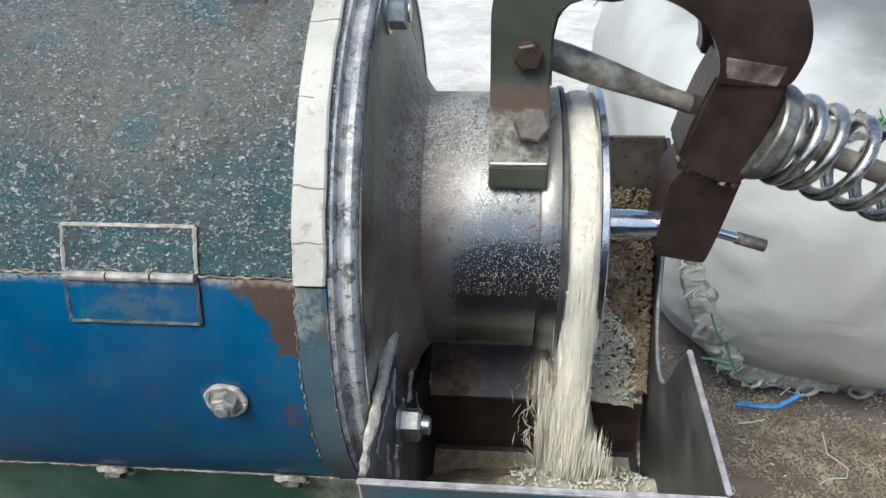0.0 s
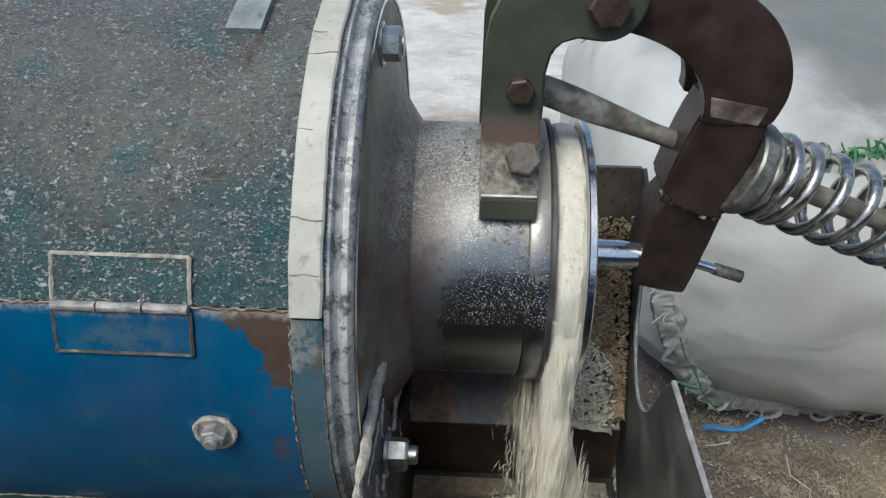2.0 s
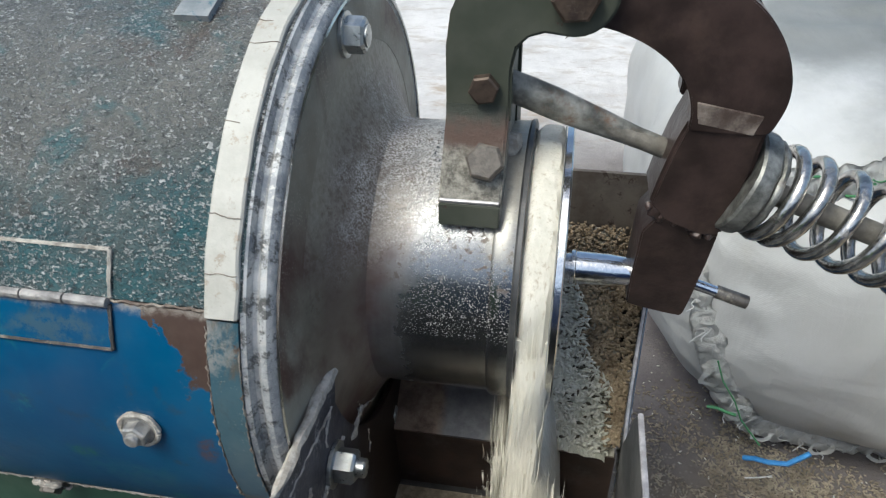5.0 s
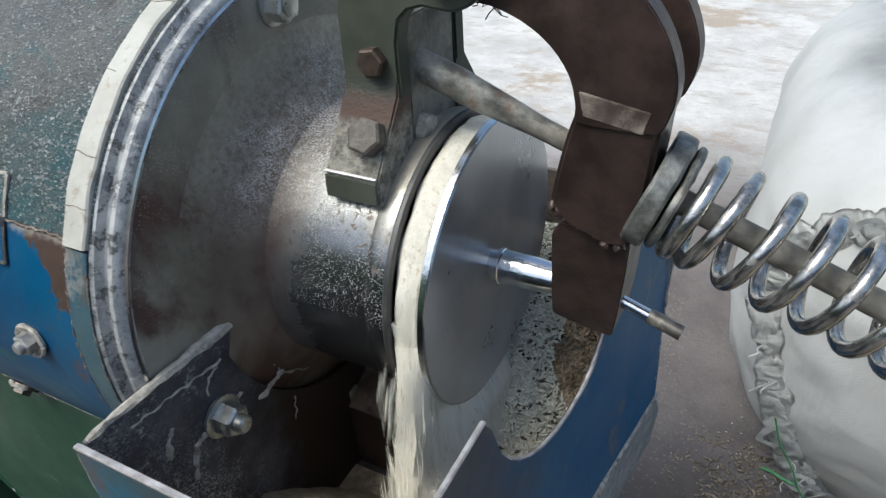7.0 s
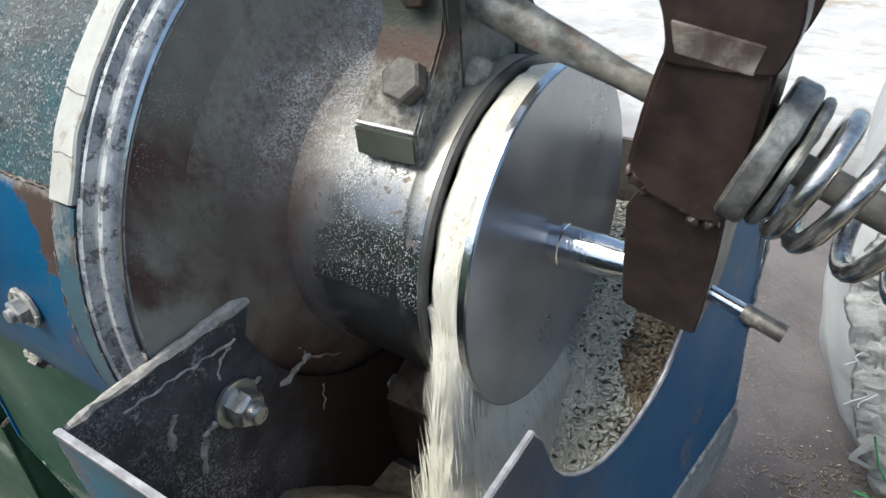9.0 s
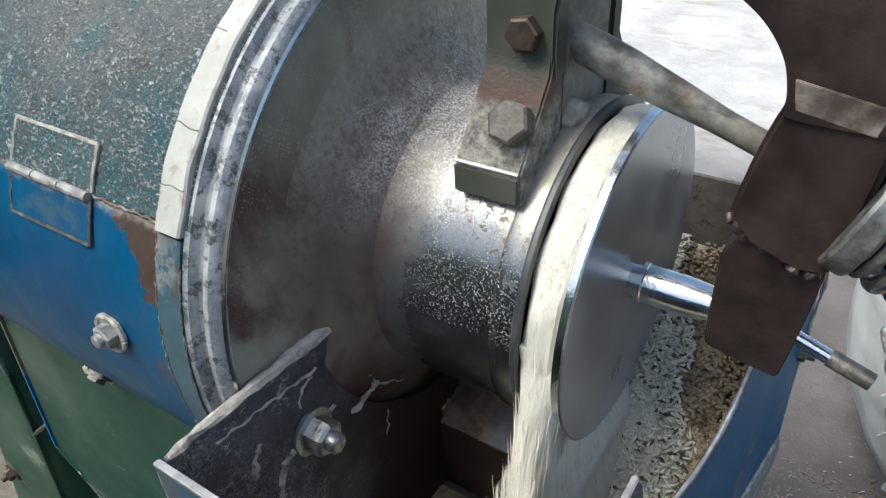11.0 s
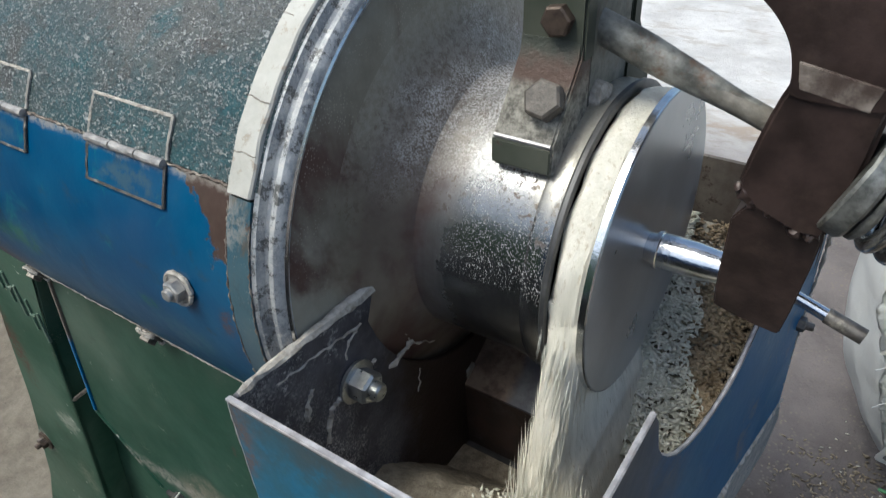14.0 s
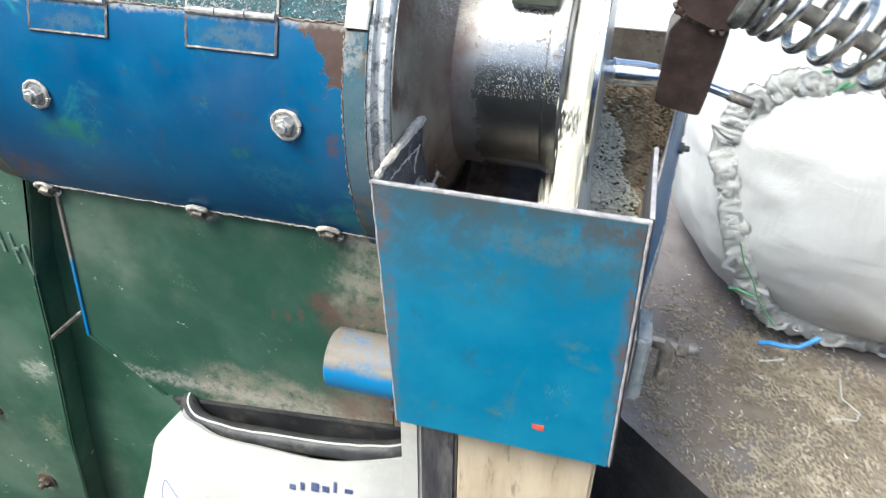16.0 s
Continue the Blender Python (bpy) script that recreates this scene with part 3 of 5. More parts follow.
def sack_mat():
    m = Mat("woven_sack", 0.5, 0.0, 0.45)
    u = m.op("SINE", m.op("MULTIPLY", m.op("ADD", m.axis(0), m.axis(1)), 2200.0))
    v = m.op("SINE", m.op("MULTIPLY", m.op("SUBTRACT", m.axis(2), m.op("MULTIPLY", m.axis(0), 0.25)), 2200.0))
    weave = m.op("MULTIPLY", u, v)
    c = m.mix(m.step(m.noise(5, 5), 0.3, 0.7), (0.43, 0.43, 0.415), (0.53, 0.53, 0.52))
    c = m.mix(m.op("MULTIPLY", m.step(m.noise(9, 6, 0.7), 0.55, 0.75), 0.4), c, (0.42, 0.4, 0.35))
    blot = m.op("MULTIPLY", m.op("SUBTRACT", m.noise(4, 6, 0.65), 0.5), 0.25)
    soil = m.op("MULTIPLY", m.step(m.op("ADD", m.axis(2), blot), 0.575, 0.64), m.step(m.op("ADD", m.axis(0), blot), 0.33, 0.47))
    flank = m.op("MULTIPLY", m.step(m.op("ADD", m.axis(1), blot), 0.82, 0.98), m.op("MULTIPLY", m.step(m.op("ADD", m.axis(0), blot), 0.24, 0.36), m.step(m.op("ADD", m.axis(2), blot), 0.36, 0.50)))
    soil = m.op("MAXIMUM", soil, m.op("MULTIPLY", flank, 0.9))
    c = m.mix(m.op("MULTIPLY", soil, 0.9), c, m.mix(m.noise(30, 6, 0.7, m.stretch(1, 0.4, 1)), (0.095, 0.10, 0.09), (0.20, 0.20, 0.185)))
    m.colour(c)
    m.bump(m.noise(9, 4, 0.5, m.stretch(1, 1, 1.5), 0.8), 0.010, 0.35).bump(weave, 0.0003, 0.14)
    m.bump(m.noise(38, 4, 0.6, m.stretch(1.6, 1, 0.6)), 0.004, 0.4)
    return m.m


SACK = sack_mat()
SACK_EDGE = plain("sack_edge", (0.56, 0.56, 0.54), (0.68, 0.68, 0.66), 30, 0.6, 0.003, 0.3, (0.48, 0.47, 0.44))
BAG = plain("bag_cloth", (0.40, 0.39, 0.36), (0.50, 0.49, 0.46), 8, 0.7, 0.001, 0.3, (0.5, 0.47, 0.4))


# ---- mesh helpers ----
def finish(name, bm, materials, smooth=0.6):
    me = bpy.data.meshes.new(name)
    bmesh.ops.recalc_face_normals(bm, faces=bm.faces)
    for f in bm.faces:
        f.smooth = True
    for e in bm.edges:
        if len(e.link_faces) == 2 and e.calc_face_angle(0) > smooth:
            e.smooth = False
    bm.to_mesh(me)
    bm.free()
    for m in materials if isinstance(materials, (list, tuple)) else [materials]:
        me.materials.append(m)
    return new(name, me)


def part(name, bm, material, parent, label="", smooth=0.6):
    ob = finish(name, bm, material, smooth)
    ob.parent = parent
    if parent.parent is None:
        ob.matrix_parent_inverse = parent.matrix_basis.inverted()
    return tagged(ob, label)


def thing(name, place, label, category, group="", kind=""):
    ob = new(name)
    ob.empty_display_size = 0.05
    ob.matrix_basis = pose(*place)
    return tagged(ob, label, category, group, kind)


AY, AZ = 0.431, 0.708  # the drum's axis runs along x at this y and z


def ring_at(bm, x, r, n, a0=0.0, a1=360.0, cy=AY, cz=AZ):
    """Points on a circle about the x axis; angle 0 faces the front (-y), 90 is up."""
    full = a1 - a0 >= 360
    k = n if full else n + 1
    out = []
    for i in range(k):
        a = radians(a0 + (a1 - a0) * i / n)
        out.append(bm.verts.new((x, cy - r * math.cos(a), cz + r * math.sin(a))))
    return out


def bridge(bm, a, b, closed):
    n = len(a)
    for i in range(n if closed else n - 1):
        j = (i + 1) % n
        bm.faces.new((a[i], a[j], b[j], b[i]))


def turned(profile, n=96, a0=0.0, a1=360.0, cap=(False, False), loop=False, cy=AY, cz=AZ, bm=None):
    """A body turned about the axis from (x, radius) pairs; loop closes the profile into a solid ring."""
    bm = bm or bmesh.new()
    rings = [ring_at(bm, x, r, n, a0, a1, cy, cz) for x, r in profile]
    closed = a1 - a0 >= 360
    for p, q in zip(rings, rings[1:]):
        bridge(bm, p, q, closed)
    if loop:
        bridge(bm, rings[-1], rings[0], closed)
        if not closed:
            bm.faces.new([r[0] for r in rings])
            bm.faces.new([r[-1] for r in reversed(rings)])
    if cap[0]:
        bm.faces.new(rings[0])
    if cap[1]:
        bm.faces.new(list(reversed(rings[-1])))
    return bm


def slab(points, axis, lo, hi, bevel=0.0, bm=None, segments=2):
    """A flat outline extruded along an axis from lo to hi, with softened edges."""
    own = bmesh.new()
    def at(p, d):
        q = list(p)
        q.insert(axis, d)
        return q
    a = [own.verts.new(at(p, lo)) for p in points]
    b = [own.verts.new(at(p, hi)) for p in points]
    own.faces.new(a)
    own.faces.new(list(reversed(b)))
    bridge(own, a, b, True)
    bmesh.ops.recalc_face_normals(own, faces=own.faces)
    if bevel:
        bmesh.ops.bevel(own, geom=[e for e in own.edges if e.calc_face_angle(0) > 0.5], offset=bevel, segments=segments, affect="EDGES", clamp_overlap=True)
    return join(bm, own)


def rounded(points, times=2):
    """An outline with its corners cut into curves."""
    for _ in range(times):
        out = []
        for (x0, z0), (x1, z1) in zip(points, points[1:] + points[:1]):
            out += [(0.75 * x0 + 0.25 * x1, 0.75 * z0 + 0.25 * z1), (0.25 * x0 + 0.75 * x1, 0.25 * z0 + 0.75 * z1)]
        points = out
    return points


def join(bm, own):
    if bm is None:
        return own
    me = bpy.data.meshes.new("piece")
    own.to_mesh(me)
    own.free()
    bm.from_mesh(me)
    bpy.data.meshes.remove(me)
    return bm


def block(x0, x1, y0, y1, z0, z1, bevel=0.0, m=None, bm=None):
    own = slab([(x0, y0), (x1, y0), (x1, y1), (x0, y1)], 2, z0, z1, bevel)
    if m is not None:
        own.transform(m)
    return join(bm, own)


def tube(points, r, n=10, bm=None, radii=None, caps=True):
    """A round bar along a line of points."""
    own = bmesh.new()
    pts = [Vector(p) for p in points]
    rings, side = [], None
    for i, p in enumerate(pts):
        d = (pts[min(i + 1, len(pts) - 1)] - pts[max(i - 1, 0)]).normalized()
        if side is None:
            side = d.orthogonal().normalized()
        side = (side - d * side.dot(d)).normalized()
        other = d.cross(side)
        q = radii[i] if radii else r
        rings.append([own.verts.new(p + q * (math.cos(k * math.tau / n) * side + math.sin(k * math.tau / n) * other)) for k in range(n)])
    for a, b in zip(rings, rings[1:]):
        bridge(own, a, b, True)
    if caps:
        own.faces.new(list(reversed(rings[0])))
        own.faces.new(rings[-1])
    return join(bm, own)


def hexbolt(af, head, m, washer=0.0, shank=0.0, shank_r=0.0):
    """A hexagon head with a chamfered top, a washer and an end of thread; it points along +z of m."""
    r = af / 2 / math.cos(math.pi / 6)
    own = bmesh.new()
    z = 0.0
    if washer:
        tubes = [(0, washer), (0.0022, washer), (0.0025, washer * 0.95)]
        rings = [[own.verts.new((q * math.cos(k * math.tau / 24), q * math.sin(k * math.tau / 24), h)) for k in range(24)] for h, q in tubes]
        for a, b in zip(rings, rings[1:]):
            bridge(own, a, b, True)
        own.faces.new(rings[-1])
        z = 0.0024
    rings = [[own.verts.new((q * math.cos(k * math.tau / 6), q * math.sin(k * math.tau / 6), h)) for k in range(6)] for h, q in ((z, r), (z + head * 0.86, r), (z + head, r * 0.86))]
    for a, b in zip(rings, rings[1:]):
        bridge(own, a, b, True)
    own.faces.new(rings[-1])
    if shank:
        rings = [[own.verts.new((q * math.cos(k * math.tau / 14), q * math.sin(k * math.tau / 14), h)) for k in range(14)] for h, q in ((z + head - 0.001, shank_r), (z + head + shank * 0.8, shank_r), (z + head + shank, shank_r * 0.8))]
        for a, b in zip(rings, rings[1:]):
            bridge(own, a, b, True)
        own.faces.new(rings[-1])
    own.transform(m)
    return own


def facing(place, normal, spin=0.0):
    q = Vector(normal).to_track_quat("Z", "Y").to_matrix().to_4x4()
    return Matrix.Translation(place) @ q @ pose(0, 0, 0, 0, 0, spin)


def on_drum(x, angle, r):
    a = radians(angle)
    return Vector((x, AY - r * math.cos(a), AZ + r * math.sin(a))), Vector((0, -math.cos(a), math.sin(a)))


def rough_up(bm, amount, scale, seed=0.0):
    for v in bm.verts:
        v.co += noise.noise_vector(v.co * scale + Vector((seed, 0, 0))) * amount
    return bm


# ---- ground and distance ----
def build_ground():
    bm = bmesh.new()
    outer = [bm.verts.new((x, y, 0.2)) for x, y in ((-200, -200), (200, -200), (200, 200), (-200, 200))]
    pit = [(0.15, 0.52), (0.25, 0.43), (0.6, 0.12), (0.6, -1.2), (-1.7, -1.2), (-1.7, 0.66), (0.02, 0.66)]
    hole = [bm.verts.new((x, y, 0.2)) for x, y in pit]
    low = [bm.verts.new((x, y, 0.0)) for x, y in pit]
    edges = [bm.edges.new((a[i], a[(i + 1) % len(a)])) for a in (outer, hole) for i in range(len(a))]
    bmesh.ops.triangle_fill(bm, edges=edges, use_beauty=True)
    bridge(bm, hole, low, True)
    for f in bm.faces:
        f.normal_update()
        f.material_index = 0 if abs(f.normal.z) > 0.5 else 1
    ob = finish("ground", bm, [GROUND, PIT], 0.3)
    pit_bm = bmesh.new()
    bmesh.ops.create_grid(pit_bm, x_segments=90, y_segments=60, size=1.0)
    for v in pit_bm.verts:
        v.co = Vector((-0.55 + v.co.x * 1.3, -0.2 + v.co.y * 1.05, 0.002))
        v.co.z += 0.012 * noise.noise(v.co * 14)
    tagged(finish("pit_floor", pit_bm, PIT_FLOOR), "dark rubble and dry tan earth in the machine pit", "ground", kind="structure")
    tagged(ob, "worn grey concrete yard with a sunken machine pit", "ground", kind="structure")
    bm = block(-14, 14, 6.2, 6.45, 0.2, 0.75, 0.02)
    tagged(finish("wall_far", bm, PALE_WALL), "low pale plastered wall across the yard", "wall", kind="structure")
    # Unseen wall behind the viewpoint, added to block low sky from the front.
    bm = block(-5, 5, -1.9, -1.7, 0.2, 1.35, 0.01)
    tagged(finish("unseen_wall", bm, SCREEN_WALL), "unseen low wall added to block sky and tint steel reflections", "wall", kind="structure")


build_ground()


# ---- the mill ----
mill = thing("rice_mill", (-0.25, AY, 0.0), "old blue and green rice mill with a steel outlet spout", "rice mill")
R = 0.1835


def build_drum():
    part("drum_cover", turned([(-0.47, R), (-0.083, R), (-0.083, R - 0.004), (-0.47, R - 0.004)], 60, 24.6, 170, loop=True), COVER, mill, "hinged drum cover faded to teal, with dust and painted glints")
    body = part("drum_body", turned([(-0.425, R), (-0.0995, R), (-0.0995, R - 0.004), (-0.425, R - 0.004)], 40, -33.8, 24.0, loop=True), BLUE, mill, "glossy blue painted drum casing with a rust patch")
    part("drum_core", turned([(-0.46, 0.02), (-0.46, R - 0.006), (-0.085, R - 0.006), (-0.085, 0.02)], 48), DARK_STEEL, mill)
    part("end_plate", turned([(-0.432, 0.02), (-0.432, R - 0.002), (-0.426, R - 0.002), (-0.426, 0.02)], 48, 178, 390, loop=True), GREEN, mill)
    # the crusted seam between cover and casing
    random.seed(3)
    pts = [on_drum(-0.47 + 0.37 * i / 180, 24.3 + random.uniform(-0.25, 0.25), R)[0] for i in range(181)]
    part("seam_crust", rough_up(tube(pts, 0, 6, None, [random.uniform(0.0005, 0.0012) for _ in pts]), 0.0006, 120), RAW, mill, "flour crust along the seam")
    pts = [on_drum(-0.42 + 0.335 * i / 180, -33.3 + random.uniform(-0.3, 0.3), R + 0.0005)[0] for i in range(181)]
    part("lower_seam_crust", rough_up(tube(pts, 0, 6, None, [random.uniform(0.0004, 0.0012) for _ in pts]), 0.0006, 120), CRUST, mill)
    # clamping band at the drum's end: white strip above, bare band below
    part("white_strip", rough_up(turned([(-0.1005, R - 0.001), (-0.1005, R + 0.0022), (-0.0995, R + 0.003), (-0.0855, R + 0.003), (-0.0845, R + 0.002), (-0.0845, R - 0.001)], 110, 23.5, 165, loop=True), 0.0008, 60), STRIP, mill, "stained off-white sealing strip")
    for k, a in enumerate((38.5, 52.0, 66.0, 71.5, 30.0)):
        line = [on_drum(-0.1003 + 0.0155 * i / 10, a + 0.12 * math.sin(i * 0.8 + k) + random.uniform(-0.06, 0.06) + 0.06 * i * (k % 3 - 1), R + 0.0031)[0] for i in range(11 if k % 2 == 0 else 6)]
        part("strip_crack", tube(line, 0.00028, 5), RAW, mill)
    part("bare_band", rough_up(turned([(-0.1, R - 0.001), (-0.1, R + 0.001), (-0.0845, R + 0.001), (-0.0845, R - 0.001)], 60, -60, 23.0, loop=True), 0.0006, 90), BAND, mill)
    # Brown ridges stand in for the dark, pale-flecked gaps beside the band.
    for x, a0, a1 in ((-0.1008, -36, 22), (-0.0845, -50, 20)):
        pts = [on_drum(x + random.uniform(-0.0006, 0.0006), a0 + (a1 - a0) * i / 150, R + 0.0008)[0] for i in range(151)]
        part("band_gap_line", rough_up(tube(pts, 0, 6, None, [0.0002 + 0.0012 * max(0.0, noise.noise(Vector((i * 0.35, x * 900, 0))) + 0.1) for i in range(151)]), 0.0005, 150), RAW, mill, "brown flecked line for the dark gap along the band")
    part("band_gap", turned([(-0.1012, R - 0.001), (-0.1012, R + 0.0006), (-0.1, R + 0.0006), (-0.1, R - 0.001)], 50, -50, 12.0, loop=True), RUBBER, mill)
    part("seal_ring", turned([(-0.084, 0.10), (-0.084, 0.1835), (-0.0815, 0.1825), (-0.0805, 0.1775), (-0.0785, 0.1765), (-0.0765, 0.1785), (-0.0735, 0.1785), (-0.0715, 0.1765), (-0.0707, 0.1735), (-0.0707, 0.1715), (-0.072, 0.168)], 128), RING, mill, "grey dented seal ring with a bright lip")
    part("ring_lip", turned([(-0.0712, 0.1722), (-0.0702, 0.1736), (-0.0695, 0.1722), (-0.0702, 0.171)], 128, loop=True), RIM, mill)
    # hinges with leaf outlines
    for x0, x1 in ((-0.217, -0.149), (-0.346, -0.281)):
        for a0, a1, m in ((24.9, 32.0, COVER), (16.6, 23.7, BLUE)):
            h = part("hinge_leaf", turned([(x0, R - 0.001), (x0, R + 0.0013), (x1, R + 0.0013), (x1, R - 0.001)], 8, a0, a1, loop=True), m, mill)
            rim = bmesh.new()
            for p, q in (((x0, a0), (x0, a1)), ((x1, a0), (x1, a1)), ((x0, a1 if a0 > 24 else a0), (x1, a1 if a0 > 24 else a0))):
                line = [on_drum(p[0] + (q[0] - p[0]) * i / 16, p[1] + (q[1] - p[1]) * i / 16, R + 0.001)[0] for i in range(17)]
                rough_up(tube(line, 0.0011, 5, rim), 0.00025, 300)
            part("leaf_edge", rim, CRUST if a0 > 24 else OLD_BOLT, h)
        for i in range(3):
            k0, k1 = x0 + (x1 - x0) * i / 3 + 0.0005, x0 + (x1 - x0) * (i + 1) / 3 - 0.0005
            part("hinge_knuckle", rough_up(tube([on_drum(k0 + (k1 - k0) * j / 12, 24.1, R + 0.0022)[0] for j in range(13)], 0.0026, 10), 0.0003, 160), KNUCKLE, mill)
    # bolts with flour-caked nuts
    for x, a in ((-0.1435, 1.9), (-0.3515, 1.4)):
        p, n = on_drum(x, a, R)
        nut = part("casing_nut", hexbolt(0.012, 0.006, facing(p, n, 17), 0.0098, 0.003, 0.0038), CAKED_NUT, mill)
        ridge = [p + n * 0.002 + 0.0102 * (Vector((1, 0, 0)) * math.cos(t) + n.cross(Vector((1, 0, 0))) * math.sin(t)) for t in [radians(350 * i / 40) for i in range(41)]]
        part("nut_crust", rough_up(tube(ridge, 0, 6, None, [0.0017 + 0.0007 * noise.noise(Vector((i * 0.3, x * 50, 0))) for i in range(41)]), 0.0007, 150), CRUST, nut)
    for x, a in ((-0.132, -33.2), (-0.252, -33.4), (-0.408, -34.6)):
        p, n = on_drum(x, a, R + 0.001)
        nut = part("seam_nut", hexbolt(0.012, 0.005, facing(p, n, 40), 0.0105, 0.0, 0.004), OLD_BOLT, mill)
        ridge = [p + n * 0.002 + 0.0098 * (Vector((1, 0, 0)) * math.cos(t) + n.cross(Vector((1, 0, 0))) * math.sin(t)) for t in [radians(30 + 300 * i / 40) for i in range(41)]]
        part("nut_crust", rough_up(tube(ridge, 0, 6, None, [0.0020 + 0.0012 * noise.noise(Vector((i * 0.3, x * 50, 0))) for i in range(41)]), 0.0012, 150), CRUST, nut)
    # the flat lifting strap on the cover
    strap = turned([(-0.147, R), (-0.147, R + 0.0035), (-0.128, R + 0.0035), (-0.128, R)], 12, 71.5, 96, loop=True)
    part("cover_strap", strap, STRAP, mill, "small welded strap")


build_drum()


def build_spout():
    part("flange", turned([(-0.083, 0.05), (-0.083, 0.169), (-0.0725, 0.1705), (-0.0712, 0.168), (-0.0705, 0.155), (-0.0700, 0.1425), (-0.0698, 0.14), (-0.075, 0.14)], 128), FLANGE, mill, "brown stained cast flange")
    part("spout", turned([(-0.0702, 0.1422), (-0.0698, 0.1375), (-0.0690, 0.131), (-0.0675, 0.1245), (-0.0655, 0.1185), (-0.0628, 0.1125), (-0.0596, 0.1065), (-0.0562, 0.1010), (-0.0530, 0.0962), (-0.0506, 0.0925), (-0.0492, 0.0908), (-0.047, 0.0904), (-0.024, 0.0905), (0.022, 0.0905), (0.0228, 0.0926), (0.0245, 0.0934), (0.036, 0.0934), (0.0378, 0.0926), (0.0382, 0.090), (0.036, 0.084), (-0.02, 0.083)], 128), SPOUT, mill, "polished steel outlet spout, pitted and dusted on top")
    part("spout_lip", turned([(0.0345, 0.0930), (0.0362, 0.0946), (0.0385, 0.0946), (0.0392, 0.0925), (0.0385, 0.0885), (0.036, 0.0885)], 128, loop=True), DARK_STEEL, mill, "dark worn lip of the spout")
    # flange bolts and nuts
    for a in (84, 276):
        t = radians(a)
        p = Vector((-0.0707, AY - 0.157 * math.cos(t), AZ + 0.157 * math.sin(t)))
        part("flange_nut", hexbolt(0.018, 0.011, facing(p, (1, 0, 0), 14), 0.013, 0.0012, 0.0065), ZINC, mill)
    # bearing disc that holds the grain back
    disc = part("pressure_disc", turned([(0.0575, 0.002), (0.0575, 0.0935), (0.0585, 0.0955), (0.0622, 0.0955), (0.0632, 0.0945), (0.0634, 0.002)], 128), DISC, mill, "worn grey steel pressure disc")
    part("disc_rim", turned([(0.0580, 0.0952), (0.0586, 0.0960), (0.0622, 0.0960), (0.0629, 0.0953), (0.0622, 0.0945), (0.0586, 0.0945)], 128, loop=True), RIM, disc, "bright polished rim")
    part("shaft", turned([(0.060, 0.0), (0.060, 0.0085), (0.0685, 0.0092), (0.0688, 0.0115), (0.0712, 0.0117), (0.0718, 0.0110), (0.093, 0.0108), (0.110, 0.0092), (0.122, 0.0086), (0.122, 0.0)], 40, cy=0.424, cz=0.7105), SHAFT, mill, "bright turned steel shaft")


build_spout()


def circle(cx, cz, r, a0, a1, n):
    return [(cx + r * math.cos(radians(a0 + (a1 - a0) * i / n)), cz + r * math.sin(radians(a0 + (a1 - a0) * i / n))) for i in range(n + 1)]


def build_bracket():
    out = [(-0.009, 0.826), (0.0265, 0.826), (0.0262, 0.857), (0.0285, 0.869), (0.034, 0.8745), (0.042, 0.877)]
    out += circle(0.056, 0.897, 0.0215, -100, 80, 14)
    out += [(0.03, 0.9185), (0.012, 0.910), (0.0, 0.900), (-0.0065, 0.886), (-0.009, 0.868)]
    br = part("bracket_front", slab(out, 1, 0.392, 0.405, 0.0015), OLIVE, mill, "dark olive steel bracket plate")
    part("bracket_back", slab(out, 1, 0.458, 0.470, 0.0015), OLIVE, mill)
    foot = [(0.404, 0.838), (0.392, 0.838), (0.3905, 0.829), (0.3635, 0.7925), (0.3625, 0.7765), (0.372, 0.770), (0.404, 0.79)]
    part("bracket_foot", slab(foot, 0, -0.009, 0.0255, 0.0012), FOOT, br, "clamping foot with a bare worn edge")
    part("foot_face", block(-0.0085, 0.025, 0.3612, 0.3628, 0.7775, 0.791, 0.0005), OLIVE, br, "dark green front of the foot")
    part("foot_edge", tube([(-0.008, 0.3632, 0.7925), (0.0245, 0.3632, 0.7925)], 0.0011, 6), EDGE, br)
    back = [(0.458, 0.838), (0.470, 0.838), (0.4715, 0.829), (0.4985, 0.7925), (0.4995, 0.7765), (0.49, 0.770), (0.458, 0.79)]
    part("bracket_foot", slab(back, 0, -0.009, 0.0255, 0.0012), OLIVE, mill)
    part("foot_bolt", hexbolt(0.0185, 0.008, facing((0.0155, 0.3745, 0.8105), (0, -0.80, 0.6), 50), 0.0, 0.0), DUSTY_BOLT, mill, "dusty hexagon bolt")
    part("rod_bolt", hexbolt(0.0145, 0.006, facing((0.012, 0.392, 0.847), (0, -1, 0), 10)), RUST_BOLT, mill, "rusty hexagon bolt")
    part("pivot_bolt", hexbolt(0.021, 0.009, facing((0.056, 0.392, 0.8965), (0, -1, 0), 5), 0.0), RUST_BOLT, mill, "large rusty pivot bolt")
    # web between the two bracket plates
    part("bracket_web", rough_up(slab([(0.405, 0.795), (0.458, 0.795), (0.458, 0.866), (0.405, 0.866)], 0, -0.004, 0.0245, 0.001), 0.0008, 60), WEB, mill, "dusty web between the bracket plates")
    part("flour_lump", rough_up(turned([(0.012, 0.0), (0.0125, 0.006), (0.02, 0.0085), (0.030, 0.007), (0.034, 0.0)], 14, cy=0.415, cz=0.803), 0.003, 110), CRUST, mill, "flour caked on the spout")


build_bracket()


